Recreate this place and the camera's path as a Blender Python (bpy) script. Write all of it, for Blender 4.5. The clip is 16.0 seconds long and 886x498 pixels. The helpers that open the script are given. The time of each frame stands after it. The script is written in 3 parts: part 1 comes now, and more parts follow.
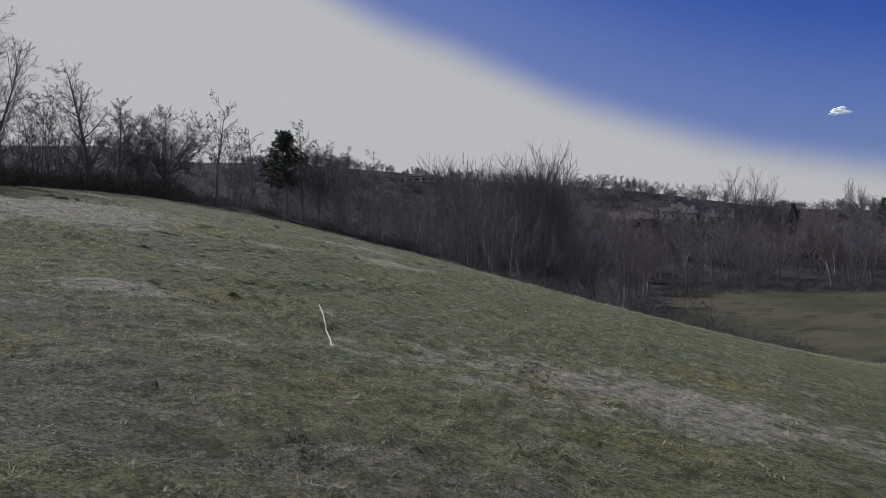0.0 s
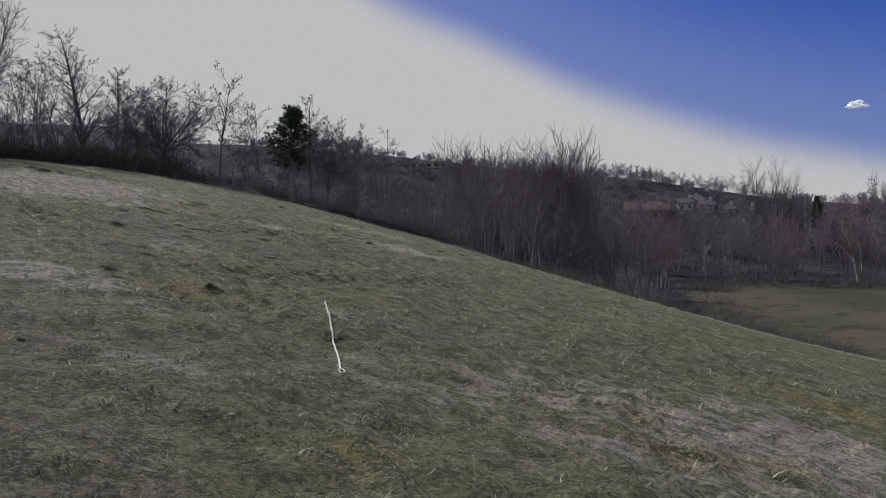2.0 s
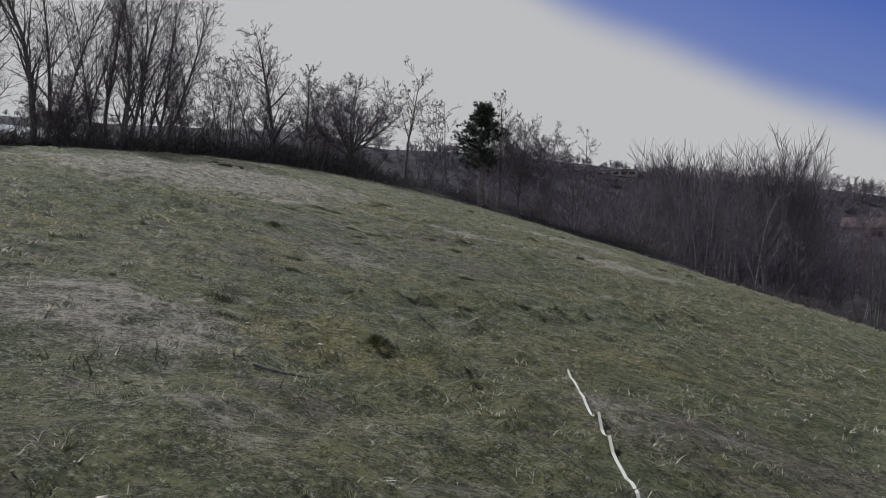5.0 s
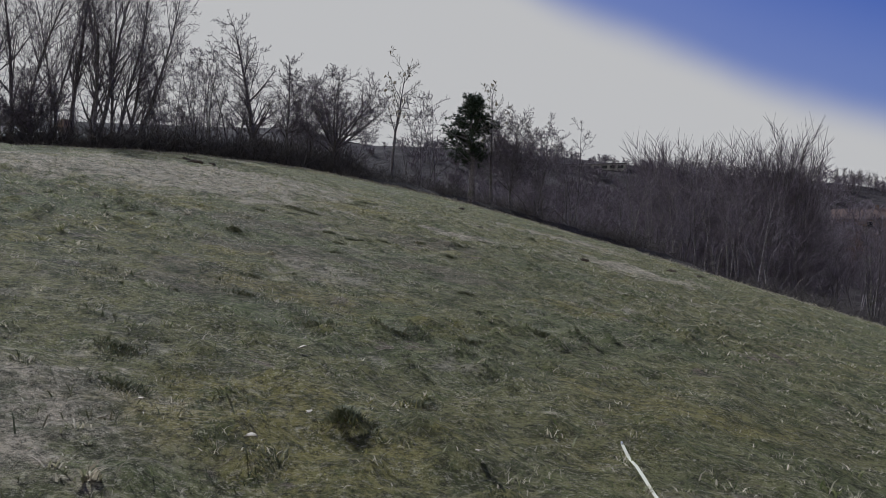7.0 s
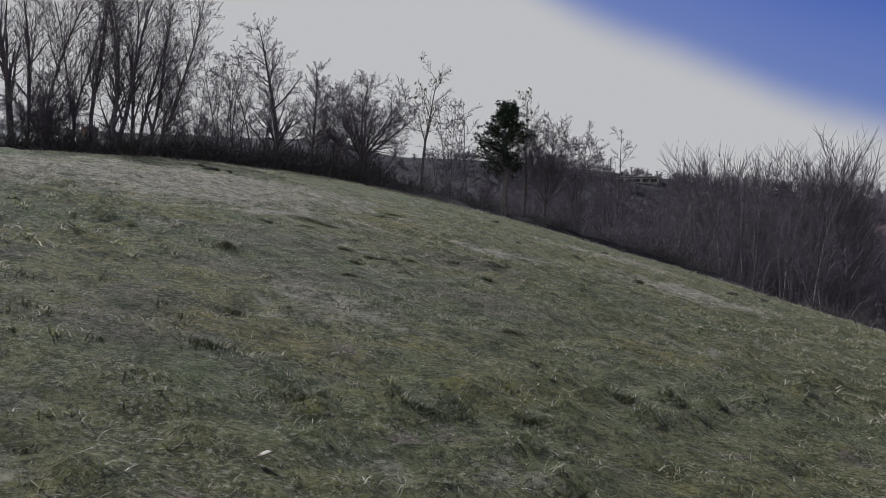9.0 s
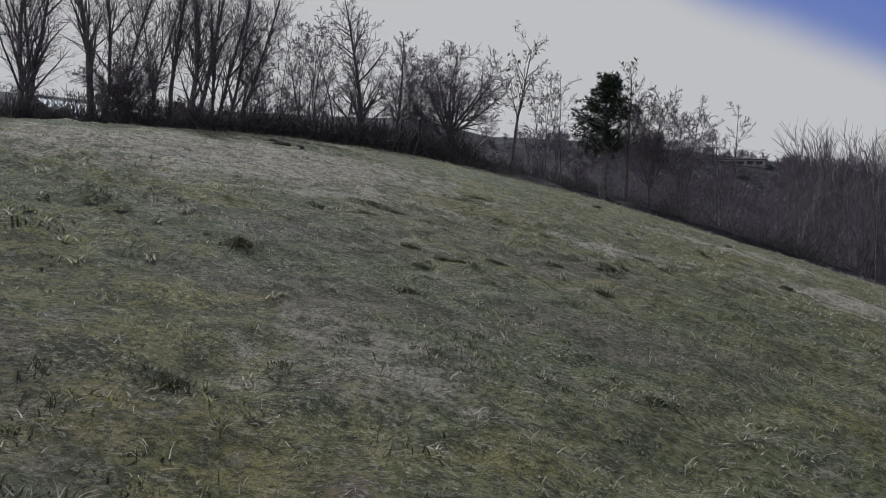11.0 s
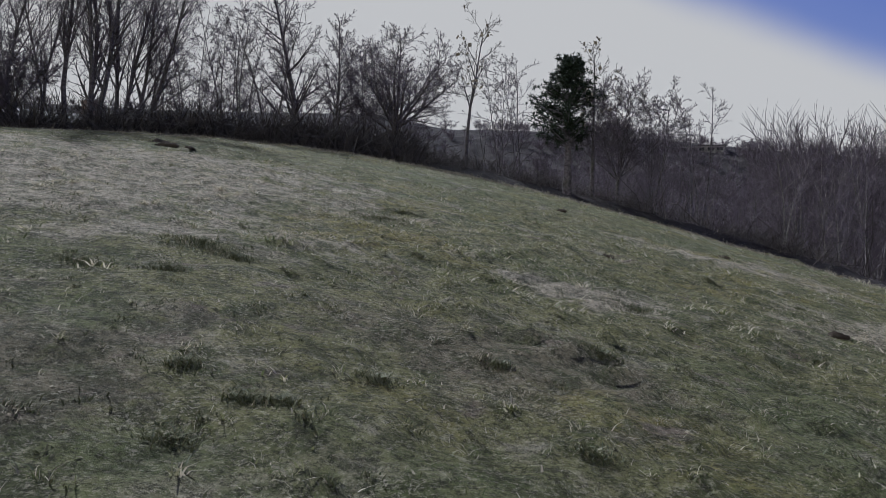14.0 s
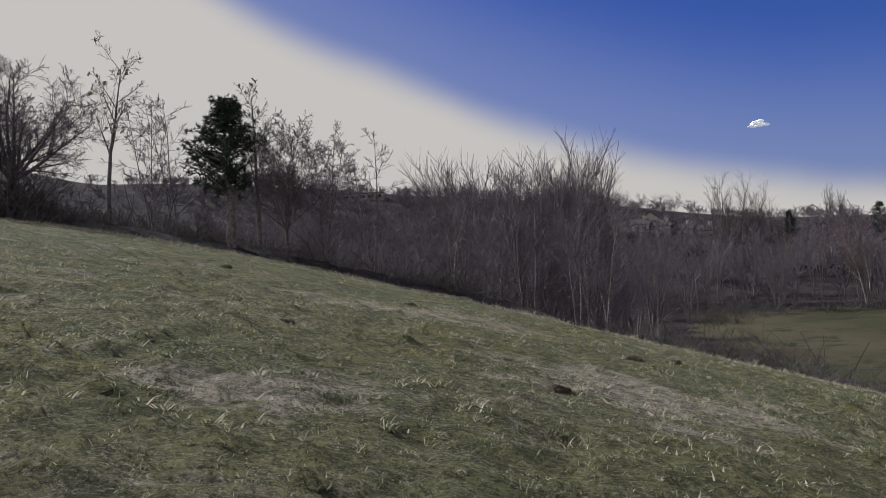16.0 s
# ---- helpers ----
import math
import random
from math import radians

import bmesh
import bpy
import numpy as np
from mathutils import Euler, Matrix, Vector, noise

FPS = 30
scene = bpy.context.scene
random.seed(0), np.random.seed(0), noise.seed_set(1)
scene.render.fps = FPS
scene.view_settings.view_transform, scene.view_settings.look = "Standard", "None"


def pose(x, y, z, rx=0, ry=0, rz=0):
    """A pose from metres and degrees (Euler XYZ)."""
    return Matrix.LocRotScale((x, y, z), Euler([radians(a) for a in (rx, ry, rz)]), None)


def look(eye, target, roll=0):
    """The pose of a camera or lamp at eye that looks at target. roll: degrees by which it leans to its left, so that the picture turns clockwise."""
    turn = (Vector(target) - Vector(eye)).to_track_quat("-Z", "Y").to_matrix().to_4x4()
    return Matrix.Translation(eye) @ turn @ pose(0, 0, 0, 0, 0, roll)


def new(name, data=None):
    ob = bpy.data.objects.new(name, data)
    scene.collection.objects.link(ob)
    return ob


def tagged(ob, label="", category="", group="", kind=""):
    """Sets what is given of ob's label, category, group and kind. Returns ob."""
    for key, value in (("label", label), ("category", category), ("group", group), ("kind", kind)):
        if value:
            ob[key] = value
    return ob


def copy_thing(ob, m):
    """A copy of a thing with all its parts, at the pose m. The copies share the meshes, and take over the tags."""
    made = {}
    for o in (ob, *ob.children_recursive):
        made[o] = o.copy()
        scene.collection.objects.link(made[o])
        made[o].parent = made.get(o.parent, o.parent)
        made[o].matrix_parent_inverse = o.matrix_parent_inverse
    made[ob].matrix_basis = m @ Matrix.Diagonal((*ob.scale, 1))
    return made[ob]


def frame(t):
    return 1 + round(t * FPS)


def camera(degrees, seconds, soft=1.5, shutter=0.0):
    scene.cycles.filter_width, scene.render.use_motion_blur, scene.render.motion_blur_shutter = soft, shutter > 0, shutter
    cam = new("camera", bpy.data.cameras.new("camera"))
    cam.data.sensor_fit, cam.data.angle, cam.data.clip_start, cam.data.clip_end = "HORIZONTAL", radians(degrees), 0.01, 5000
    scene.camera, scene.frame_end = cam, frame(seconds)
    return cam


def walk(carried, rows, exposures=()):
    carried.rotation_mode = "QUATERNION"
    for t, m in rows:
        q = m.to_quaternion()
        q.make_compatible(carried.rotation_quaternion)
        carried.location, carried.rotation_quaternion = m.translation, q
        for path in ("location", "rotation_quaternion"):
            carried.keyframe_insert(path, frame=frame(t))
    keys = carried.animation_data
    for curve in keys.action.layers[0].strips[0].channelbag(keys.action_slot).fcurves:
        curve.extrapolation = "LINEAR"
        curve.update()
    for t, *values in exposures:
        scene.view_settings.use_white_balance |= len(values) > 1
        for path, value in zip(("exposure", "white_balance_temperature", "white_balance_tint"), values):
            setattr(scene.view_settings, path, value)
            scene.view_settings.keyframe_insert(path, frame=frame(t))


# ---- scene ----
# ---------- camera ----------
cam = camera(61.98, 16.0, soft=0.85)
PATH = [
    (0, look((-0.003, -0.008, 1.859), (2.744, 9.606, 1.687), -2.43)),
    (0.5, look((0.171, 0.395, 1.819), (3.744, 9.728, 1.471), -2.19)),
    (1, look((0.293, 1.054, 1.802), (3.790, 10.416, 1.450), -2.34)),
    (1.5, look((0.361, 2.051, 1.789), (3.486, 11.544, 1.441), -1.16)),
    (2, look((0.399, 3.264, 1.744), (3.021, 12.908, 1.408), -1.35)),
    (2.5, look((0.490, 4.486, 1.683), (2.173, 14.326, 1.099), -0.35)),
    (3, look((0.409, 5.488, 1.727), (1.419, 15.433, 1.454), -0.03)),
    (3.5, look((0.411, 6.261, 1.737), (0.963, 16.245, 1.657), 0.03)),
    (4, look((0.366, 6.870, 1.781), (0.736, 16.863, 1.696), 0.60)),
    (4.2, look((0.367, 7.081, 1.780), (0.673, 17.076, 1.676), 0.63)),
    (6.3, look((0.238, 9.173, 1.876), (0.478, 19.164, 1.529), 0.56)),
    (6.5, look((0.255, 9.338, 1.890), (0.508, 19.329, 1.538), 0.63)),
    (7, look((0.319, 9.797, 1.918), (0.731, 19.785, 1.650), -0.10)),
    (7.5, look((0.300, 10.286, 1.947), (0.707, 20.274, 1.677), 0.08)),
    (8, look((0.322, 10.796, 1.940), (0.648, 20.788, 1.738), -0.49)),
    (8.5, look((0.270, 11.323, 1.965), (0.304, 21.321, 1.813), 0.65)),
    (9, look((0.278, 11.774, 1.988), (0.302, 21.773, 1.885), 0.50)),
    (9.5, look((0.237, 12.344, 1.992), (0.005, 22.341, 1.906), 0.71)),
    (10, look((0.134, 12.908, 2.021), (-0.477, 22.887, 1.823), 1.39)),
    (10.2, look((0.111, 13.150, 2.018), (-0.640, 23.117, 1.721), 1.32)),
    (12.3, look((0.344, 16.544, 2.416), (-1.102, 26.430, 1.981), 2.36)),
    (12.5, look((0.349, 16.772, 2.414), (-1.050, 26.664, 1.986), 1.88)),
    (13, look((0.349, 17.270, 2.441), (-1.115, 27.151, 1.967), 1.69)),
    (13.5, look((0.385, 17.846, 2.521), (-0.761, 27.765, 1.985), 1.02)),
    (14, look((0.460, 18.467, 2.586), (-0.237, 28.431, 2.119), -0.23)),
    (14.5, look((0.461, 18.964, 2.660), (-0.032, 28.938, 2.128), -0.44)),
    (15, look((0.547, 19.497, 2.685), (0.914, 29.474, 2.121), -1.01)),
    (15.5, look((0.659, 20.314, 2.644), (3.236, 29.974, 2.425), -0.98)),
    (16, look((0.742, 20.688, 2.632), (4.371, 30.006, 2.674), -4.32)),
]
walk(cam, PATH, ((0, -0.12, 5560, 9), (1.5, -0.05, 5650, 9), (3.5, -0.04, 5640, 9), (10, -0.02, 5560, 9), (12.5, 0.02, 5520, 9), (14, 0.03, 5500, 9), (15, 0.0, 5700, 9), (15.5, 0.03, 5950, 9), (16, 0.06, 5950, 9)))

# ---------- world, sun ----------
SUN_AZ, SUN_EL = radians(-30), radians(40)      # azimuth clockwise from +y
SUN_DIR = Vector((math.sin(SUN_AZ) * math.cos(SUN_EL), math.cos(SUN_AZ) * math.cos(SUN_EL), math.sin(SUN_EL)))
world = bpy.data.worlds.new("sky")
scene.world = world
world.use_nodes = True
wn, wl = world.node_tree.nodes, world.node_tree.links
wn.clear()


def wnode(kind, **values):
    n = wn.new(kind)
    for key, value in values.items():
        n.inputs[key].default_value = value
    return n


def wmath(op, a, b=None, c=None):
    n = wn.new("ShaderNodeMath")
    n.operation = op
    for i, v in enumerate((a, b, c)):
        if v is None:
            continue
        if isinstance(v, (int, float)):
            n.inputs[i].default_value = v
        else:
            wl.new(v, n.inputs[i])
    return n.outputs[0]


sky = wn.new("ShaderNodeTexSky")
sky.sky_type, sky.sun_disc = "NISHITA", False
sky.sun_elevation, sky.sun_rotation = SUN_EL, SUN_AZ
sky.altitude, sky.air_density, sky.dust_density, sky.ozone_density = 100, 1.0, 0.2, 3.0
coord = wn.new("ShaderNodeTexCoord")


def wdot(v):
    n = wn.new("ShaderNodeVectorMath")
    n.operation = "DOT_PRODUCT"
    wl.new(coord.outputs["Generated"], n.inputs[0])
    n.inputs[1].default_value = v
    return n.outputs["Value"]


# sun glare painted white into the sky on the sun's side, soft slanting edge
ripple = wn.new("ShaderNodeTexNoise")
ripple.inputs["Scale"].default_value, ripple.inputs["Detail"].default_value = 2.2, 5
wl.new(coord.outputs["Generated"], ripple.inputs["Vector"])
edge = wmath("ADD", wmath("ADD", wdot((-0.4548, -0.1744, -0.8734)), 0.5), wmath("MULTIPLY", wmath("SUBTRACT", ripple.outputs["Fac"], 0.5), 0.05))
veil = wn.new("ShaderNodeMapRange")
veil.interpolation_type = "SMOOTHERSTEP"
veil.inputs["From Min"].default_value, veil.inputs["From Max"].default_value = -0.03, 0.03
wl.new(edge, veil.inputs["Value"])
blue = wn.new("ShaderNodeMix")
blue.data_type = "RGBA"
blue.blend_type = "MULTIPLY"
blue.inputs["Factor"].default_value = 1.0
wl.new(sky.outputs["Color"], blue.inputs["A"])
blue.inputs["B"].default_value = (0.024, 0.030, 0.064, 1)
near_edge = wn.new("ShaderNodeMapRange")
near_edge.interpolation_type = "SMOOTHSTEP"
near_edge.inputs["From Min"].default_value, near_edge.inputs["From Max"].default_value = -0.17, 0.0
near_edge.inputs["To Max"].default_value = 0.6
wl.new(edge, near_edge.inputs["Value"])
paler = wn.new("ShaderNodeMix")
paler.data_type = "RGBA"
wl.new(near_edge.outputs["Result"], paler.inputs["Factor"])
wl.new(blue.outputs["Result"], paler.inputs["A"])
paler.inputs["B"].default_value = (0.24, 0.265, 0.40, 1)
mix = wn.new("ShaderNodeMix")
mix.data_type = "RGBA"
wl.new(veil.outputs["Result"], mix.inputs["Factor"])
wl.new(paler.outputs["Result"], mix.inputs["A"])
mix.inputs["B"].default_value = (0.565, 0.515, 0.455, 1)
back = wn.new("ShaderNodeBackground")
wl.new(mix.outputs["Result"], back.inputs["Color"])
back.inputs["Strength"].default_value = 1.0
wl.new(back.outputs[0], wn.new("ShaderNodeOutputWorld").inputs["Surface"])

sun = new("sun", bpy.data.lights.new("sun", "SUN"))
sun.data.energy, sun.data.angle, sun.data.color = 4.3, radians(0.6), (1.0, 0.965, 0.91)
sun.matrix_world = look(SUN_DIR * 80, (0, 0, 0))


# ---------- materials ----------
class Mat:
    """A node material with short calls for its nodes."""

    def __init__(self, name):
        self.m = bpy.data.materials.new(name)
        self.m.use_nodes = True
        self.n, self.l = self.m.node_tree.nodes, self.m.node_tree.links
        self.b = self.n["Principled BSDF"]
        self.pos = self.n.new("ShaderNodeNewGeometry").outputs["Position"]

    def put(self, socket, v):
        if isinstance(v, (int, float)):
            socket.default_value = v
        elif isinstance(v, tuple):
            socket.default_value = (*v, 1) if len(v) == 3 and socket.type == "RGBA" else v
        else:
            self.l.new(v, socket)

    def noise(self, scale, detail=4, rough=0.6, vec=None):
        n = self.n.new("ShaderNodeTexNoise")
        n.inputs["Scale"].default_value, n.inputs["Detail"].default_value, n.inputs["Roughness"].default_value = scale, detail, rough
        self.l.new(vec or self.pos, n.inputs["Vector"])
        return n.outputs["Fac"]

    def ramp(self, v, lo, hi, a=0.0, b=1.0):
        n = self.n.new("ShaderNodeMapRange")
        n.interpolation_type = "SMOOTHSTEP"
        for i, x in enumerate((lo, hi, a, b)):
            n.inputs[i + 1].default_value = x
        self.l.new(v, n.inputs[0])
        return n.outputs[0]

    def mix(self, f, a, b, how="MIX"):
        n = self.n.new("ShaderNodeMix")
        n.data_type, n.blend_type = "RGBA", how
        self.put(n.inputs["Factor"], f)
        self.put(n.inputs["A"], a)
        self.put(n.inputs["B"], b)
        return n.outputs["Result"]

    def bump(self, v, strength, distance):
        n = self.n.new("ShaderNodeBump")
        n.inputs["Strength"].default_value, n.inputs["Distance"].default_value = strength, distance
        self.l.new(v, n.inputs["Height"])
        self.l.new(n.outputs[0], self.b.inputs["Normal"])

    def done(self, color, rough=0.9, spec=0.2):
        self.put(self.b.inputs["Base Color"], color)
        self.put(self.b.inputs["Roughness"], rough)
        self.b.inputs["Specular IOR Level"].default_value = spec
        return self.m

    def island(self):
        return self.n.new("ShaderNodeNewGeometry").outputs["Random Per Island"]

    def rand(self):
        return self.n.new("ShaderNodeObjectInfo").outputs["Random"]


# stretches of bleached dead grass: x, y, and how far they reach
DRY = ((5.4, 9.0, 2.8, 1.9), (-1.8, 13.0, 1.0, 0.8), (-6.0, 27.3, 4.6, 3.4), (-3.6, 29.4, 1.9, 1.3), (-5.6, 31.8, 3.8, 1.8),
       (5.7, 27.4, 1.6, 1.4), (1.5, 26.1, 0.8, 0.6), (5.4, 33.0, 2.2, 1.0))


# thin worn places, brown with old thatch
WORN = ((-1.5, 6.3, 1.4, 2.2), (-1.9, 9.8, 1.1, 1.3), (0.6, 4.6, 1.2, 0.9), (-1.4, 16.6, 0.9, 0.8), (2.6, 12.6, 1.2, 0.8), (-2.3, 21.5, 1.2, 1.0), (0.6, 23.2, 1.0, 0.7), (0.7, 20.0, 1.0, 0.6), (-1.3, 19.2, 1.0, 0.7))


def ragged(k, places, scale):
    """One inside the given places, nought outside, with a ragged edge."""
    torn, spread = k.noise(scale, 6, 0.75), None
    for x, y, rx, ry in places:
        off = k.n.new("ShaderNodeVectorMath")
        off.operation = "MULTIPLY_ADD"
        k.l.new(k.pos, off.inputs[0])
        off.inputs[1].default_value, off.inputs[2].default_value = (1 / rx, 1 / ry, 0), (-x / rx, -y / ry, 0)
        far = k.n.new("ShaderNodeVectorMath")
        far.operation = "LENGTH"
        k.l.new(off.outputs["Vector"], far.inputs[0])
        near = k.n.new("ShaderNodeMath")
        near.operation = "MULTIPLY_ADD"
        k.l.new(torn, near.inputs[0])
        near.inputs[1].default_value = -4.4
        k.l.new(far.outputs["Value"], near.inputs[2])
        if spread is None:
            spread = near.outputs[0]
        else:
            low = k.n.new("ShaderNodeMath")
            low.operation = "MINIMUM"
            k.l.new(spread, low.inputs[0])
            k.l.new(near.outputs[0], low.inputs[1])
            spread = low.outputs[0]
    return k.ramp(spread, -1.6, -0.9, 1.0, 0.0)


def turf_tint(k, dry, green, soil):
    """Stretches of dry straw, short green turf and thin bare places, shared by the sheet and its blades."""
    c = k.mix(k.ramp(k.noise(0.31, 5, 0.65), 0.42, 0.62, 0.0, 0.75), green, (0.19, 0.22, 0.10))
    c = k.mix(k.mix(1.0, ragged(k, WORN, 1.7), (0.75, 0.75, 0.75), "MULTIPLY"), c, (0.25, 0.205, 0.15))
    dead = ragged(k, DRY, 1.3)
    c = k.mix(dead, c, dry)
    c = k.mix(k.ramp(k.noise(0.55, 6, 0.72), 0.55, 0.68, 0.0, 0.7), c, dry)
    c = k.mix(k.ramp(k.noise(0.37, 6, 0.7), 0.52, 0.64, 0.0, 0.75), c, (0.33, 0.28, 0.085))
    c = k.mix(k.ramp(k.noise(1.1, 6, 0.75), 0.57, 0.67, 0.0, 0.55), c, (0.42, 0.38, 0.31))
    c = k.mix(k.ramp(k.noise(2.3, 6, 0.75), 0.53, 0.63, 0.0, 0.7), c, (0.10, 0.125, 0.045))
    return k.mix(k.ramp(k.noise(1.7, 6, 0.72), 0.58, 0.68), c, soil), dead


k = Mat("turf")
c, dead = turf_tint(k, (0.56, 0.48, 0.36), (0.27, 0.255, 0.11), (0.27, 0.215, 0.165))
# shade in hollows and gaps between clumps is put into the colour as noise
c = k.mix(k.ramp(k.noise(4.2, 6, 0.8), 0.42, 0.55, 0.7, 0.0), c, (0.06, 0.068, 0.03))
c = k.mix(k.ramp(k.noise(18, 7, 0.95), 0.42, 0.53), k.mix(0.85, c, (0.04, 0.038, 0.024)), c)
where = k.mix(dead, k.ramp(k.noise(1.4, 6, 0.75), 0.42, 0.60, 0.35, 1.0), (1.0, 1.0, 1.0))
fleck = k.ramp(k.noise(33, 6, 0.95), 0.53, 0.58)
pale = k.mix(0.62, k.mix(1.0, c, (2.0, 1.9, 1.9), "MULTIPLY"), (0.72, 0.65, 0.50))
c = k.mix(k.mix(1.0, where, fleck, "MULTIPLY"), c, pale)
c = k.mix(k.ramp(k.noise(7, 9, 0.95), 0.55, 0.60, 0.0, 0.65), c, pale)
# coarser near-black gaps, shade painted in like the two layers further up
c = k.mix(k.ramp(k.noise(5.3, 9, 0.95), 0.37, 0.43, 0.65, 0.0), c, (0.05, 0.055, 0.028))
k.bump(k.noise(15, 7, 0.85), 1.0, 0.12)
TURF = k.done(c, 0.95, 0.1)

k = Mat("grass_blades")
c, dead = turf_tint(k, (0.58, 0.50, 0.37), (0.26, 0.255, 0.115), (0.31, 0.25, 0.185))
i = k.island()
c = k.mix(k.ramp(i, 0.58, 0.80), c, (0.66, 0.59, 0.45))
c = k.mix(k.ramp(i, 0.05, 0.35, 0.75, 0.0), c, (0.07, 0.095, 0.03))
GRASS = k.done(c, 0.6, 0.25)
glow = k.n.new("ShaderNodeBsdfTranslucent")
k.l.new(c, glow.inputs["Color"])
both = k.n.new("ShaderNodeMixShader")
both.inputs[0].default_value = 0.4
k.l.new(k.b.outputs[0], both.inputs[1])
k.l.new(glow.outputs[0], both.inputs[2])
k.l.new(both.outputs[0], k.n["Material Output"].inputs["Surface"])


def bark(name, dark, light, scale):
    k = Mat(name)
    c = k.mix(k.ramp(k.noise(scale, 6, 0.7), 0.35, 0.65), dark, light)
    c = k.mix(k.ramp(k.noise(1.3, 3), 0.45, 0.7), c, k.mix(0.4, c, (0.10, 0.11, 0.06)))
    k.bump(k.noise(scale * 2.5, 5, 0.7), 0.6, 0.02)
    return k.done(c, 0.9, 0.2)


BARK = bark("bark_grey", (0.085, 0.074, 0.080), (0.27, 0.24, 0.255), 9)
BARK_PALE = bark("bark_birch", (0.12, 0.105, 0.098), (0.36, 0.335, 0.315), 5)
TWIG = bark("twig_brown", (0.105, 0.085, 0.102), (0.235, 0.195, 0.228), 3)
TWIG_RED = bark("twig_russet", (0.12, 0.072, 0.07), (0.22, 0.14, 0.135), 3)
TWIG_GREY = bark("twig_grey", (0.10, 0.09, 0.085), (0.20, 0.18, 0.165), 3)

k = Mat("pine_needles")
c = k.mix(k.island(), (0.018, 0.028, 0.017), (0.05, 0.068, 0.04))
NEEDLE = k.done(c, 0.6, 0.3)

k = Mat("soil")
c = k.mix(k.noise(30, 5, 0.7), (0.075, 0.06, 0.045), (0.17, 0.135, 0.10))
k.bump(k.noise(45, 5, 0.8), 1.0, 0.05)
SOIL = k.done(c, 0.95, 0.1)

k = Mat("meadow")
c = k.mix(k.ramp(k.noise(0.06, 5, 0.6), 0.4, 0.6), (0.06, 0.060, 0.03), (0.10, 0.085, 0.05))
c = k.mix(k.ramp(k.noise(0.3, 6, 0.7), 0.5, 0.65), c, (0.042, 0.042, 0.026))
k.bump(k.noise(3, 6, 0.8), 0.8, 0.15)
MEADOW = k.done(c, 0.95, 0.1)

k = Mat("leaf_litter")
c = k.mix(k.ramp(k.noise(0.5, 6, 0.7), 0.35, 0.65), (0.042, 0.036, 0.036), (0.088, 0.075, 0.072))
c = k.mix(k.ramp(k.noise(0.11, 7, 0.8), 0.45, 0.6), c, (0.03, 0.024, 0.024))
c = k.mix(k.ramp(k.noise(9, 5, 0.8), 0.5, 0.7), c, (0.025, 0.02, 0.016))
k.bump(k.noise(4, 6, 0.8), 1.0, 0.3)
LITTER = k.done(c, 0.95, 0.1)

k = Mat("bramble")
c = k.mix(k.island(), (0.055, 0.048, 0.047), (0.17, 0.15, 0.14))
BRAMBLE = k.done(c, 0.85, 0.2)


def plain(name, a, b, scale, rough):
    k = Mat(name)
    return k.done(k.mix(k.noise(scale, 5, 0.7), a, b), rough, 0.3)


RENDER_WALL = plain("pale_render", (0.30, 0.285, 0.27), (0.48, 0.46, 0.43), 0.8, 0.9)
ROOF = plain("roof_tile", (0.05, 0.045, 0.045), (0.11, 0.09, 0.085), 1.5, 0.7)
PANE = plain("dark_pane", (0.02, 0.022, 0.025), (0.04, 0.045, 0.05), 0.5, 0.15)
LEAF = plain("dry_leaf", (0.30, 0.24, 0.16), (0.52, 0.47, 0.38), 60, 0.7)
ROOF_RED = plain("faded_red_tile", (0.09, 0.06, 0.052), (0.15, 0.10, 0.085), 1.5, 0.8)
BRICK = plain("dull_brick", (0.16, 0.11, 0.09), (0.26, 0.19, 0.155), 2.0, 0.9)
CLOUD = plain("cloud", (0.8, 0.8, 0.8), (0.85, 0.85, 0.85), 0.01, 1.0)
# faint self-glow added, as the cloud's near side is turned from the sun
CLOUD.node_tree.nodes["Principled BSDF"].inputs["Emission Color"].default_value = (0.85, 0.9, 1.0, 1)
CLOUD.node_tree.nodes["Principled BSDF"].inputs["Emission Strength"].default_value = 0.3
WEBBING = plain("pale_webbing", (0.55, 0.52, 0.40), (0.68, 0.65, 0.52), 90, 0.8)
STEEL = plain("steel", (0.45, 0.45, 0.46), (0.6, 0.6, 0.6), 40, 0.35)
STEEL.node_tree.nodes["Principled BSDF"].inputs["Metallic"].default_value = 1.0
k = Mat("straw")
STRAW = k.done(k.mix(k.island(), (0.30, 0.26, 0.17), (0.62, 0.56, 0.43)), 0.7, 0.2)
k = Mat("tussock_grass")
i = k.island()
c = k.mix(i, (0.10, 0.115, 0.055), (0.24, 0.235, 0.125))
TUSSOCK = k.done(k.mix(k.ramp(i, 0.8, 0.9), c, (0.3, 0.27, 0.18)), 0.6, 0.2)

# ---------- the lie of the land ----------
HILL = (1.4502, -4.0332, 1.953, -1.6086, -0.1855, 0.243, 0.6928, -0.3941, -0.1344, -0.2574)


def smooth(a, b, v):
    t = np.clip((v - a) / (b - a), 0, 1)
    return t * t * (3 - 2 * t)


def crest(x):
    return 35.0 + 14.5 * np.exp(-(((x + 3) / 17.0) ** 2))


def hill(x, y):
    X, Y = np.clip(x, -26, 40) / 20, (np.clip(y, -14, 60) - 20) / 20
    b = (1 + 0 * X, X, Y, X * X, X * Y, Y * Y, X**3, X * X * Y, X * Y * Y, Y**3)
    return sum(c * v for c, v in zip(HILL, b)) + 0.35 * smooth(20, 0, y)


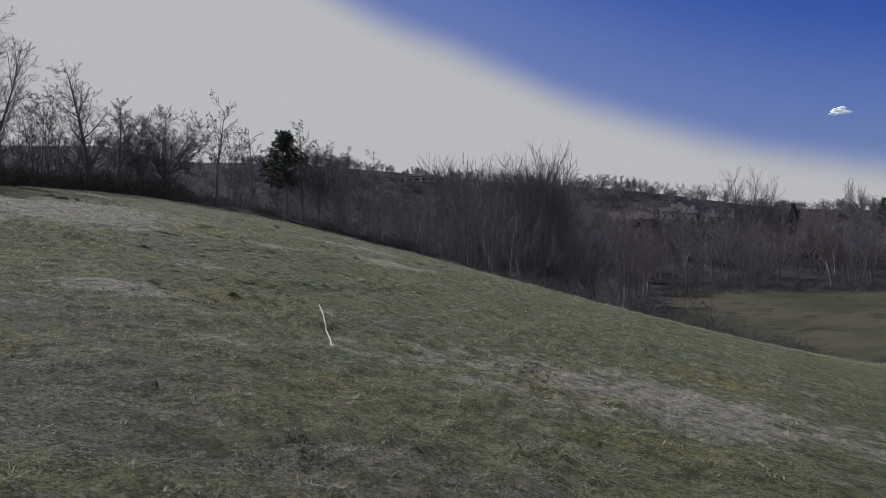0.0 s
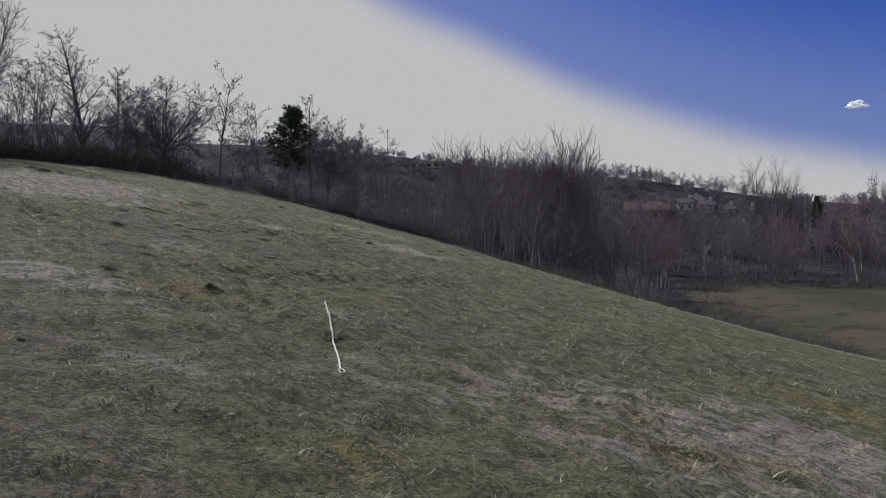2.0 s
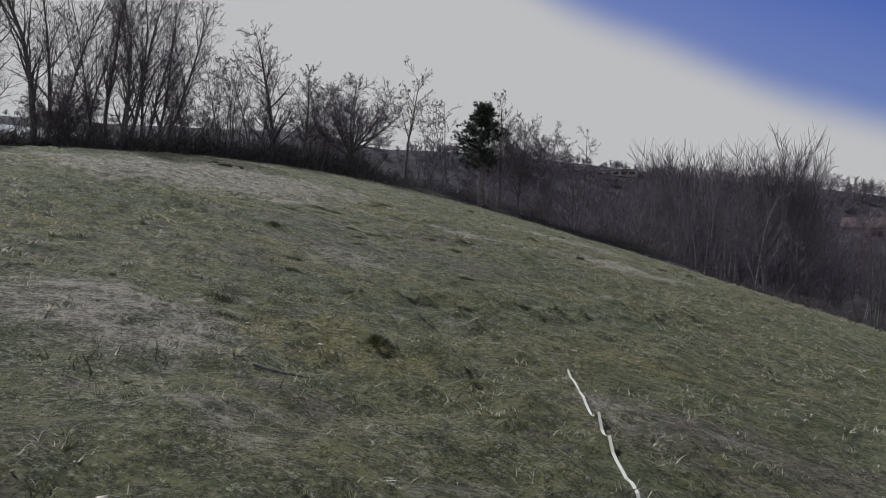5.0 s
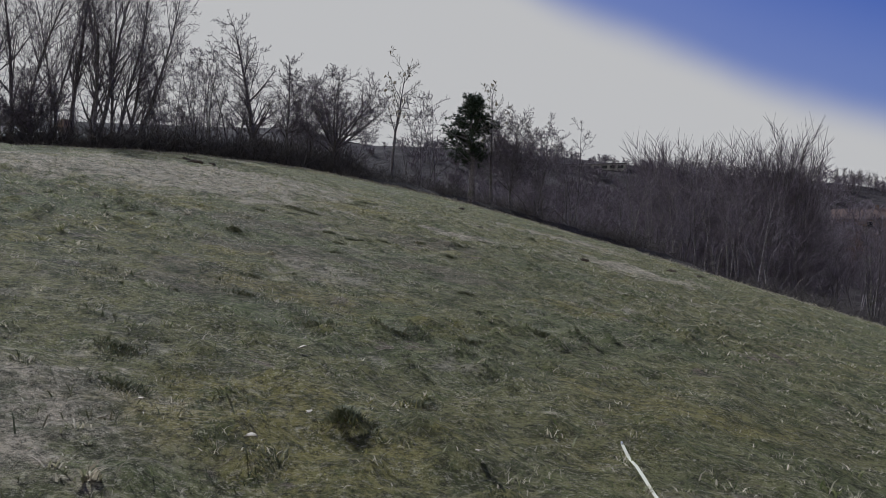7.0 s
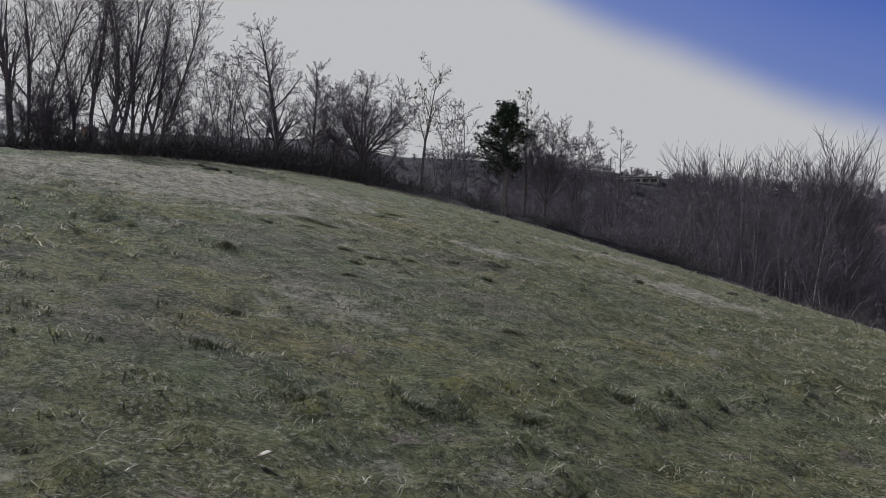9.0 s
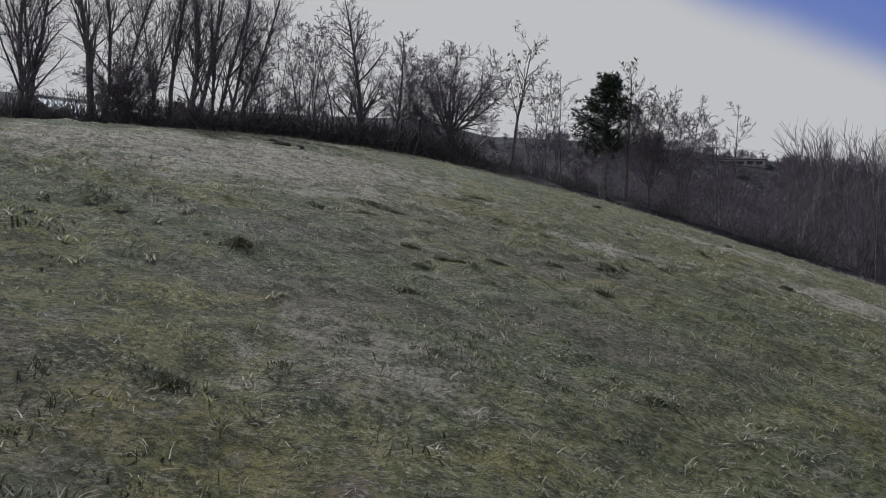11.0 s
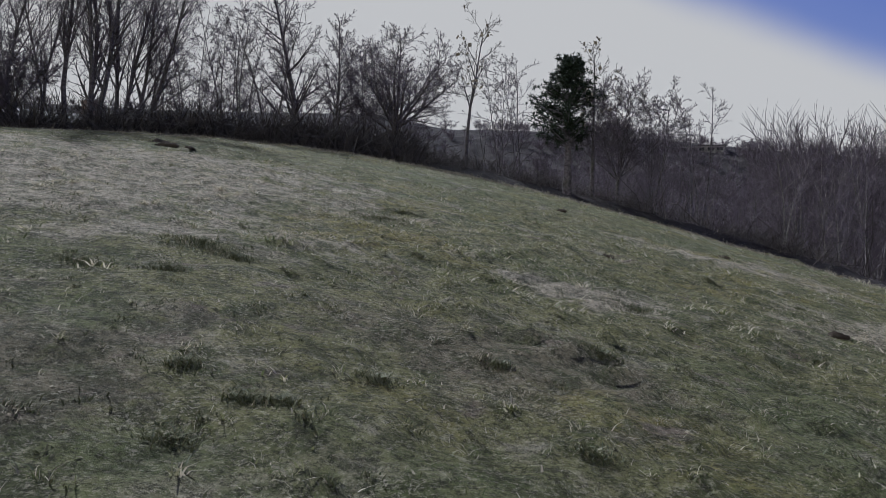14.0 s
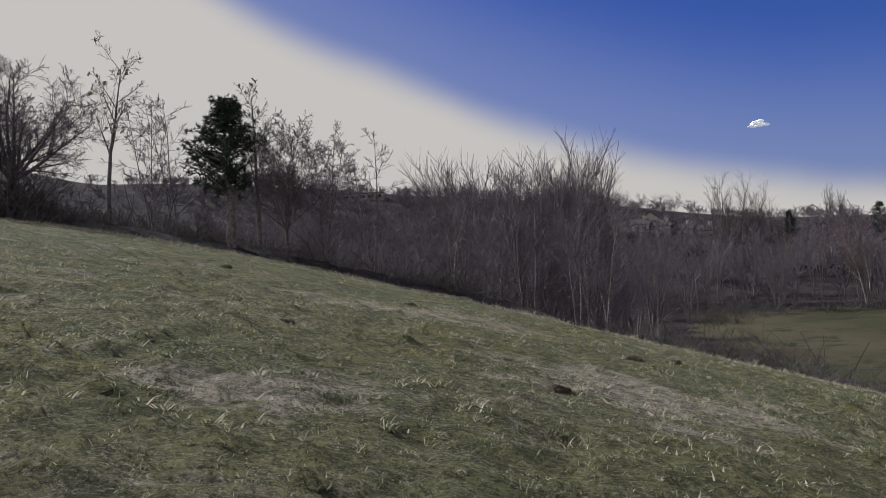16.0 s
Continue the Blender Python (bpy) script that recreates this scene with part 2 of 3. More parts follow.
def land(x, y):
    """The height of the ground: a convex grass hill, a valley behind and beside it, a wooded rise beyond."""
    x, y = np.asarray(x, float), np.asarray(y, float)
    yc = crest(x)
    brow = yc + 1.0 + 3.5 * smooth(-9, -2, x) * smooth(17, 11, x)
    over = np.maximum(y - brow, 0)
    near = hill(x, np.minimum(y, brow)) - 0.085 * over - 0.0035 * over**2
    near = near + 0.4 * smooth(yc + 1.6, yc + 4.2, y) * smooth(-8, -2, x) * smooth(18, 12, x)
    far, az = np.hypot(x, y), np.degrees(np.arctan2(x, y))
    ridge = 4.0 + 26.0 * smooth(50, -2, az) * smooth(-100, -40, az) + 2.6 * np.exp(-(((az - 31) / 8.0) ** 2))
    floor = -8.5 + (ridge + 8.5) * smooth(118, 265, far) + 5.0 * smooth(-10, -40, x)
    floor = floor + 0.35 * np.sin(x * 0.05) * np.cos(y * 0.043)
    d = near - floor
    return floor + np.where(d > 8, d, np.log1p(np.exp(np.clip(d, -30, 8) / 0.8)) * 0.8)


def lumps(x, y, scale, seed):
    """Smooth random heights from 0 to 1 on a lattice, as many a metre as scale says."""
    u, v = np.asarray(x, float) * scale, np.asarray(y, float) * scale
    i, j = np.floor(u), np.floor(v)
    fu, fv = u - i, v - j
    fu, fv = fu * fu * (3 - 2 * fu), fv * fv * (3 - 2 * fv)

    def corner(a, b):
        w = np.sin(a * 127.1 + b * 311.7 + seed * 74.7) * 43758.5453
        return w - np.floor(w)

    return (corner(i, j) * (1 - fu) + corner(i + 1, j) * fu) * (1 - fv) + (corner(i, j + 1) * (1 - fu) + corner(i + 1, j + 1) * fu) * fv


def bumps(x, y):
    """The small unevenness of the turf."""
    h = 0.035 * np.sin(x * 1.9 + 1.3 * np.sin(y * 0.9)) * np.sin(y * 1.6 + np.sin(x * 1.1))
    h = h + 0.022 * np.sin(x * 4.7 + y * 1.3) * np.sin(y * 5.3 - x * 2.1)
    h = h + 0.05 * np.maximum(0, lumps(x, y, 2.6, 1) - 0.5) + 0.045 * (lumps(x, y, 5.5, 2) - 0.5) * lumps(x, y, 0.7, 3)
    a, b = np.sin(x * 9.1 + 2.0 * np.sin(y * 3.1)), np.sin(y * 8.3 + 2.0 * np.sin(x * 2.7))
    return h + 0.065 * np.maximum(0, a * b) ** 2 * (0.4 + np.maximum(0, np.sin(x * 0.8 + 1.7 * np.sin(y * 0.55))))


def ground_at(x, y):
    return float(land(x, y) + bumps(np.float64(x), np.float64(y)) * float(smooth(75, 50, np.hypot(x, y))))


def mesh_from(name, verts, faces, material, shade=True):
    me = bpy.data.meshes.new(name)
    me.from_pydata([tuple(v) for v in verts] if not isinstance(verts, np.ndarray) else verts.tolist(), [], faces if isinstance(faces, list) else faces.tolist())
    me.materials.append(material)
    if shade:
        me.shade_smooth()
    me.update()
    return me


def axis(lo, fine_lo, fine_hi, hi, step, grow):
    v, s = [fine_lo], step
    while v[-1] < fine_hi:
        v.append(v[-1] + step)
    while v[-1] < hi:
        s *= grow
        v.append(v[-1] + s)
    s, w = step, [fine_lo]
    while w[-1] > lo:
        s *= grow
        w.append(w[-1] - s)
    return np.array(w[:0:-1] + v)


gx, gy = axis(-1500, -6, 8, 1500, 0.12, 1.05), axis(-1500, 3, 27, 1500, 0.12, 1.05)
GX, GY = np.meshgrid(gx, gy)
GZ = land(GX, GY) + bumps(GX, GY) * smooth(75, 50, np.hypot(GX, GY))
nx, ny = len(gx), len(gy)
idx = np.arange(nx * ny).reshape(ny, nx)
quads = np.stack([idx[:-1, :-1], idx[:-1, 1:], idx[1:, 1:], idx[1:, :-1]], -1).reshape(-1, 4)
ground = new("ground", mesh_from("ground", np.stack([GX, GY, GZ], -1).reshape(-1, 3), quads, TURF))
gcx, gcy = (GX[:-1, :-1] + GX[1:, 1:]) / 2, (GY[:-1, :-1] + GY[1:, 1:]) / 2
bearing = np.degrees(np.arctan2(gcx, gcy))
in_meadow = (((gcx > 44) & (bearing > 33)) | ((gcx > 22) & (bearing > 41))) & (gcy > crest(gcx)) & (np.hypot(gcx, gcy) < 118 + 4 * np.sin(gcx * 0.11)) & (gcy > 0)
wooded = (gcy > crest(gcx) + 1.5 + 0.7 * np.sin(gcx * 1.3)) & (gcy > 0) & ~in_meadow
ground.data.materials.append(LITTER)
ground.data.materials.append(MEADOW)
ground.data.polygons.foreach_set("material_index", np.where(in_meadow, 2, wooded).reshape(-1).astype(np.int32))
tagged(ground, "rough winter turf on a rounded hill, part green, part straw", "ground", kind="structure")


# ---------- plants: helpers ----------
def tubes(segments, sides):
    """Open tapered tubes, one for each segment (p, q, radius at p, radius at q)."""
    s = np.array([(*p, *q, a, b) for p, q, a, b in segments])
    p, q, ra, rb = s[:, :3], s[:, 3:6], s[:, 6], s[:, 7]
    d = q - p
    d /= np.linalg.norm(d, axis=1, keepdims=True) + 1e-9
    u = np.cross(d, np.where(np.abs(d[:, 2:3]) > 0.9, [[1.0, 0, 0]], [[0, 0, 1.0]]))
    u /= np.linalg.norm(u, axis=1, keepdims=True) + 1e-9
    w = np.cross(d, u)
    a = np.arange(sides) * 2 * math.pi / sides
    ring = u[:, None] * np.cos(a)[None, :, None] + w[:, None] * np.sin(a)[None, :, None]
    v = np.concatenate([p[:, None] + ring * ra[:, None, None], q[:, None] + ring * rb[:, None, None]], 1)
    n, k = len(s), np.arange(sides)
    f = np.stack([k, (k + 1) % sides, (k + 1) % sides + sides, k + sides], -1)
    return v.reshape(-1, 3), (f[None] + (np.arange(n) * 2 * sides)[:, None, None]).reshape(-1, 4)


# reach: side limbs as a share of the limb that bears them, level by level; angle: how far they stand off; kids: side limbs a piece;
# bare: the share of the stem without limbs; lift: pull upwards; wild: crookedness; taper: how much shorter the limbs get towards the tip
STYLES = {
    "stems": dict(pieces=(9, 4, 2, 1), kids=(2.8, 2.8, 3.2), reach=(0.44, 0.46, 0.55), angle=((14, 34), (24, 52), (25, 62)), bare=0.16, lift=0.035, wild=0.07, taper=0.55, min=0.0075),
    "tall": dict(pieces=(9, 4, 2, 1), kids=(5.4, 3.2, 3.4), reach=(0.44, 0.46, 0.55), angle=((32, 62), (28, 58), (25, 65)), bare=0.12, lift=0.04, wild=0.06, taper=0.7, min=0.0075),
    "round": dict(pieces=(5, 4, 2, 1), kids=(3.2, 3.2, 3.4), reach=(0.50, 0.48, 0.55), angle=((24, 54), (28, 58), (25, 65)), bare=0.18, lift=0.012, wild=0.085, taper=0.45, min=0.0075),
    "thin": dict(pieces=(8, 3, 2, 1), kids=(3.0, 2.8, 2.6), reach=(0.30, 0.46, 0.55), angle=((34, 66), (28, 58), (25, 60)), bare=0.22, lift=0.04, wild=0.06, taper=0.5, min=0.0075),
    "birch": dict(pieces=(9, 4, 2, 1), kids=(2.1, 2.6, 2.6), reach=(0.40, 0.44, 0.5), angle=((24, 46), (26, 52), (20, 60)), bare=0.32, lift=0.05, wild=0.05, taper=0.5, min=0.007),
    "pole": dict(pieces=(7, 3, 1), kids=(3.4, 5.0), reach=(0.30, 0.55), angle=((24, 54), (22, 56)), bare=0.38, lift=0.04, wild=0.05, taper=0.3, min=0.012),
    "fan": dict(pieces=(7, 3, 1), kids=(3.8, 5.6), reach=(0.38, 0.55), angle=((20, 46), (20, 54)), bare=0.30, lift=0.045, wild=0.055, taper=0.3, min=0.011),
    "dome": dict(pieces=(7, 3, 1), kids=(4.1, 6.2), reach=(0.40, 0.55), angle=((18, 44), (18, 50)), bare=0.36, lift=0.04, wild=0.05, taper=0.3, min=0.010),
    "shrub": dict(pieces=(4, 3, 1), kids=(3.2, 4.4), reach=(0.5, 0.55), angle=((20, 50), (20, 56)), bare=0.1, lift=0.05, wild=0.12, taper=0.4, min=0.013),
    "far": dict(pieces=(2, 1), kids=(7.0,), reach=(0.46,), angle=((16, 48),), bare=0.2, lift=0.06, wild=0.10, taper=0.4, min=0.06),
}


def limb(rng, out, p, d, length, radius, level, st):
    """One crooked limb in tapering pieces, and the side limbs that it bears."""
    n, turn = st["pieces"][level], rng.uniform(0, 6.28)
    last = level == len(st["pieces"]) - 1
    r = max(radius, st["min"])
    for i in range(n):
        d = (d + Vector([rng.gauss(0, st["wild"]) for _ in range(3)]) + Vector((0, 0, st["lift"] * (1.0, 0.5, 0.3, 0.2)[level]))).normalized()
        q = p + d * (length / n)
        r2 = max(radius * (1 - 0.86 * (i + 1) / n), st["min"] * (0.6 if last else 1.0))
        out.append((9 if last else level, tuple(p), tuple(q), r, r2))
        if not last:
            want = st["kids"][level]
            for _ in range(int(want) + (rng.random() < want % 1)):
                at = rng.random()
                t = (i + at) / n
                if t < (st["bare"] if level == 0 else 0.12):
                    continue
                turn += 2.4 + rng.gauss(0, 0.5)
                a = radians(rng.uniform(*st["angle"][level]))
                side = d.cross(Vector((0.31, 0.23, 0.92))).normalized()
                kid = d * math.cos(a) + (Matrix.Rotation(turn, 3, d) @ side) * math.sin(a)
                far = length * st["reach"][level] * (1 - st["taper"] * t) * rng.uniform(0.6, 1.2)
                limb(rng, out, p.lerp(q, at), kid.normalized(), far, r * rng.uniform(0.38, 0.56), level + 1, st)
        p, r = q, r2


def skeleton_of(seed, style, height, radius, stems=1, spread=0.1, lean=0.0):
    """The limbs of a tree, brought to the height asked for."""
    rng, out, st = random.Random(seed), [], STYLES[style]
    fork_at = height * 0.22 if style == "round" else 0.0
    if fork_at:
        stems = 11
    for n in range(stems):
        a = 2.4 * n + rng.uniform(-0.4, 0.4)
        w = spread * rng.uniform(0.5, 1.3)
        long = height * rng.uniform(0.82, 1.0)
        if fork_at:
            w = math.tan(radians(6 + 60 * (n / stems) ** 0.8))
            long = (height - fork_at) * (1.0 - 0.18 * n / stems)
        d = Vector((math.cos(a) * w + lean, math.sin(a) * w, 1)).normalized()
        base = Vector((math.cos(a), math.sin(a), 0)) * (0.0 if stems == 1 or fork_at else radius * rng.uniform(0.8, 2.2))
        one = []
        limb(rng, one, base + Vector((0, 0, fork_at * rng.uniform(0.8, 1.15))), d, long, radius * (1 if stems == 1 else 0.5 if fork_at else rng.uniform(0.5, 0.8)), 0, st)
        out += [(*s_, 0 if fork_at else n) for s_ in one]
    if fork_at:
        out.append((0, (0, 0, 0), (0, 0, fork_at), radius * 1.1, radius * 0.8, 0))
    g = height / max(s_[2][2] for s_ in out)
    out = [(l, tuple(v * g for v in p), tuple(v * g for v in q), r0, r1, n) for l, p, q, r0, r1, n in out]
    # the foot goes into the ground
    foot = [(0, (p[0], p[1], -0.5), p, r0 * 1.25, r0, n) for l, p, q, r0, r1, n in out if l == 0 and abs(p[2]) < 1e-6]
    return out + foot


def part(name, me, parent, label=""):
    ob = new(name, me)
    ob.parent = parent
    if label:
        tagged(ob, label)
    return ob


def bare_tree(name, out, wood, twig, label, category="tree", group="", wooden=1):
    """A leafless tree: an empty at its foot, the wood of trunk and limbs, the crown of twigs."""
    top = tagged(new(name), label, category, group)
    fine_ = [s[1:5] for s in out if s[0] > wooden]
    for stem in sorted({s[5] for s in out}):
        v, f = tubes([s[1:5] for s in out if s[0] <= wooden and s[5] == stem], 4)
        part("trunk", mesh_from(name + "_trunk", v, f, wood), top)
    v, f = tubes(fine_, 3)
    part("crown", mesh_from(name + "_crown", v, f, twig), top)
    return top


def stand(ob, x, y, height_ratio=1.0, turn=0.0, wide=1.0):
    ob.matrix_basis = Matrix.Translation((x, y, ground_at(x, y))) @ Matrix.Rotation(turn, 4, "Z") @ Matrix.Diagonal((wide, wide, height_ratio, 1))
    return ob


def stand_copy(ob, x, y, height_ratio=1.0, turn=0.0, wide=1.0):
    made = copy_thing(ob, Matrix.Identity(4))
    return stand(made, x, y, height_ratio, turn, wide)



# ---------- the row of bare trees along the crest ----------
ROW = "bare trees along the field edge"
# x, y, height, style, stems, spread, lean, trunk radius, seed
ROW_TREES = (
    ((-20.3, 42.2), 11.0, "stems", 3, 0.12, 0.0, 0.26, 11), ((-18.3, 43.5), 11.5, "stems", 1, 0.05, 0.03, 0.24, 12),
    ((-17.8, 43.9), 10.8, "stems", 2, 0.10, 0.12, 0.20, 13), ((-17.1, 44.3), 4.3, "round", 1, 0.05, -0.05, 0.12, 14),
    ((-16.3, 44.9), 9.8, "stems", 2, 0.08, 0.02, 0.15, 15), ((-15.7, 45.4), 9.6, "stems", 1, 0.08, 0.0, 0.16, 16),
    ((-15.0, 45.8), 10.2, "stems", 3, 0.10, 0.05, 0.24, 17), ((-14.6, 47.1), 10.4, "stems", 2, 0.08, 0.15, 0.20, 18),
    ((-14.1, 47.4), 9.6, "stems", 2, 0.10, 0.28, 0.18, 19), ((-13.4, 48.0), 5.2, "thin", 2, 0.10, 0.0, 0.08, 20),
    ((-12.9, 49.4), 6.4, "thin", 3, 0.09, 0.0, 0.08, 21), ((-11.9, 49.1), 6.7, "thin", 2, 0.08, 0.0, 0.09, 22),
    ((-11.3, 50.3), 6.9, "thin", 3, 0.10, 0.0, 0.09, 23), ((-10.4, 50.0), 6.6, "thin", 3, 0.10, 0.0, 0.09, 24),
    ((-9.7, 51.4), 6.9, "thin", 2, 0.12, 0.0, 0.12, 25), ((-8.8, 51.9), 8.6, "tall", 1, 0.05, 0.02, 0.20, 26),
    ((-7.4, 53.0), 6.9, "tall", 1, 0.10, 0.05, 0.15, 27), ((-6.2, 54.9), 6.4, "tall", 2, 0.14, 0.0, 0.12, 28),
    ((-4.2, 53.4), 6.6, "round", 1, 0.05, 0.0, 0.22, 29), ((0.7, 53.8), 5.6, "thin", 2, 0.12, 0.0, 0.08, 31),
    ((1.6, 54.5), 6.2, "thin", 2, 0.12, 0.0, 0.08, 32), ((5.8, 51.1), 5.9, "round", 2, 0.15, 0.05, 0.10, 33),
    ((7.1, 50.2), 5.8, "thin", 3, 0.14, 0.0, 0.09, 34), ((9.3, 51.6), 6.6, "thin", 3, 0.14, 0.0, 0.10, 35),
)
WORDS = {
    "stems": "tall bare many-stemmed tree with dark upright limbs at the field edge",
    "tall": "tall bare tree with a dense oval crown of fine twigs",
    "round": "bare rounded tree with a wide crown of fine twigs",
    "thin": "slender bare sapling with thin grey-brown stems in the field hedge",
}
for (x, y), tall, style, stems, spread, lean, thick, seed in ROW_TREES:
    out = skeleton_of(seed, style, tall, thick * 0.78, stems, spread, lean)
    tree = bare_tree("tree", out, BARK, TWIG, WORDS[style], "tree", ROW)
    stand(tree, x, y)

# two slender birches with a few dry leaves left
LEAFLETS = random.Random(4)
for (x, y), tall, seed in (((-0.9, 53.3), 8.0, 41), ((4.7, 51.2), 7.0, 42)):
    out = skeleton_of(seed, "birch", tall, 0.10, 1, 0.02, 0.04)
    tree = bare_tree("birch_tree", out, BARK, TWIG_GREY, "slender bare birch with an open crown and few dry leaves", "tree", ROW)
    stand(tree, x, y)
    tips = [s for s in out if s[0] >= 2]
    verts, faces = [], []
    for n in range(90):
        c = Vector(LEAFLETS.choice(tips)[2])
        a, b = Vector([LEAFLETS.gauss(0, 0.05) for _ in range(3)]), Vector([LEAFLETS.gauss(0, 0.05) for _ in range(3)])
        i = len(verts)
        verts += [c - a, c + b, c + a, c - b]
        faces.append((i, i + 1, i + 2, i + 3))
    part("leaves", mesh_from("birch_leaves", verts, faces, LEAF, False), tree, "few withered brown leaves")


def pine_tree(x, y, tall, wide, seed, label):
    """A dark Scots pine: bare lower trunk, whorls of limbs, tufts of needles."""
    rng = random.Random(seed)
    top = tagged(new("pine_tree"), label, "tree")
    wood, tufts = [], []
    p, steps = Vector((0, 0, -0.4)), 14
    for i in range(steps):
        q = Vector((rng.gauss(0, 0.03), rng.gauss(0, 0.03), (i + 1) / steps * tall))
        r = (0.2 * (1 - i / steps) + 0.02) * min(1.0, tall / 6)
        wood.append((tuple(p), tuple(q), r, r - 0.012))
        t = (i + 1) / steps
        if t > 0.40:
            reach = wide * (0.18 + 0.82 * min(1.0, (1.04 - t) / 0.42)) * (1.0 if t > 0.45 else 0.8)
            for n in range(10):
                a = rng.uniform(0, 6.28)
                d = Vector((math.cos(a), math.sin(a), rng.uniform(0.05, 0.5))).normalized()
                far = reach * rng.uniform(0.55, 1.1)
                b = p.lerp(q, rng.random())
                e = b + d * far + Vector((0, 0, 0.15 * far))
                wood.append((tuple(b), tuple(e), 0.05 * min(1.0, tall / 6), 0.015 * min(1.0, tall / 6)))
                for m in range(13):
                    tufts.append((b.lerp(e, rng.uniform(0.35, 1.05)) + Vector([rng.gauss(0, 0.12) for _ in range(3)]), rng.uniform(0.13, 0.27)))
        p = q
    v, f = tubes(wood, 6)
    part("trunk", mesh_from("pine_trunk", v, f, BARK), top)
    verts, faces = [], []
    for c, size in tufts:
        for n in range(13):
            d = Vector((rng.gauss(0, 1), rng.gauss(0, 1), rng.gauss(0.3, 0.9))).normalized()
            s = d.cross(Vector((rng.gauss(0, 1), rng.gauss(0, 1), rng.gauss(0, 1)))).normalized() * size * 0.10
            i = len(verts)
            verts += [c - s, c + s, c + d * size]
            faces.append((i, i + 1, i + 2))
    part("crown", mesh_from("pine_crown", verts, faces, NEEDLE, False), top, "dense dark green needles")
    stand(top, x, y)
    return top


pine_tree(3.6, 50.8, 5.65, 1.75, 5, "dark green pine standing alone among bare trees")

# ---------- the wood in the valley ----------
PROFILE_AZ = (-12, -3, 3, 9, 12, 15, 18, 20.8, 23, 25, 27, 33, 60)
PROFILE_UP = (0.10, 0.10, 0.09, 0.10, 0.08, 0.10, 0.113, 0.10, 0.113, 0.095, 0.055, 0.035, 0.03)


def room_for(x, y):
    """How tall a tree at that place grows, so that the wood's top keeps its outline."""
    az, far = math.degrees(math.atan2(x, y)), math.hypot(x, y)
    return 1.5 + float(np.interp(az, PROFILE_AZ, PROFILE_UP)) * far - ground_at(x, y)


MODELS = []
for n, (style, thick, stems, spread) in enumerate((("pole", 0.14, 1, 0.04), ("pole", 0.12, 2, 0.12), ("fan", 0.16, 2, 0.16), ("pole", 0.11, 2, 0.10),
                                                  ("shrub", 0.09, 6, 0.45), ("fan", 0.20, 3, 0.20), ("pole", 0.13, 3, 0.16), ("dome", 0.18, 3, 0.07), ("dome", 0.16, 4, 0.09))):
    MODELS.append(skeleton_of(60 + n, style, 10.0, thick, stems, spread))
LABELS = ("bare woodland tree with a pale grey pole trunk", "bare twin-stemmed woodland tree with brown twigs", "bare many-stemmed woodland tree with fine brown crown",
          "slim bare woodland tree with thin upright twigs", "bare bushy thicket tree with tangled brown branches", "bare broad woodland tree with many rising limbs",
          "bare woodland tree with three slim stems", "tall bare tree with a domed crown of fine twigs", "bare tree of four rising stems with a domed crown")
FIRST = {}
WOODR = random.Random(21)


def wood_tree(n, x, y, tall, wide, birch=False, red=False):
    key = (n, birch, red)
    turn = WOODR.uniform(0, 6.28)
    ratio = tall / 10.0
    if key not in FIRST:
        label = "pale-barked bare birch in the valley wood" if birch else ("bare tree with russet twigs in the valley wood" if red else LABELS[n])
        FIRST[key] = bare_tree("tree", MODELS[n], BARK_PALE if birch else BARK, TWIG_RED if red else TWIG, label, "tree", "trees of the valley wood", 1)
        return stand(FIRST[key], x, y, ratio, turn, wide * ratio)
    return stand_copy(FIRST[key], x, y, ratio, turn, wide * ratio)


def meadow(x, y):
    return smooth(33, 36, np.degrees(np.arctan2(x, y))) * smooth(122, 116, np.hypot(x, y) + 3 * np.sin(np.asarray(x) * 0.11))


count = 0
while count < 92:
    x = WOODR.uniform(-10, 62)
    y = float(crest(x)) + 5 + 50 * WOODR.random() ** 1.3
    far, az = math.hypot(x, y), math.degrees(math.atan2(x, y))
    if az > 33 or math.degrees(math.atan2(x - 0.7, y - 20.7)) > 37 or far > 112 or (x < 6 and y < 57):
        continue
    tall = room_for(x, y) * WOODR.uniform(0.62, 0.98) * (0.8 if x < 8 else 1.0)
    if tall < 3.5:
        continue
    wood_tree(WOODR.randrange(7), x, y, min(tall, 15.0), WOODR.uniform(0.8, 1.15), WOODR.random() < 0.12)
    count += 1
# the two tall groups that rise over the rest
for az, far, up in ((15.9, 79, 0.104), (16.6, 77, 0.111), (17.3, 78, 0.116), (18.1, 76, 0.119), (19.0, 79, 0.115), (19.9, 77, 0.109), (20.6, 80, 0.100),
                    (21.6, 78, 0.106), (22.3, 76, 0.117), (23.1, 75, 0.122), (23.9, 77, 0.117), (24.7, 76, 0.107), (25.4, 79, 0.095)):
    x, y = far * math.sin(radians(az)), far * math.cos(radians(az))
    wood_tree(7 + int(az * 10) % 2, x, y, 1.9 + up * far - ground_at(x, y), 0.72)
# the far side of the meadow
for n in range(55):
    az, far = WOODR.uniform(30, 66), WOODR.uniform(116, 140)
    x, y = far * math.sin(radians(az)), far * math.cos(radians(az))
    wood_tree(WOODR.randrange(7), x, y, WOODR.uniform(8.0, 12.5), WOODR.uniform(0.8, 1.1), WOODR.random() < 0.3, WOODR.random() < 0.35)

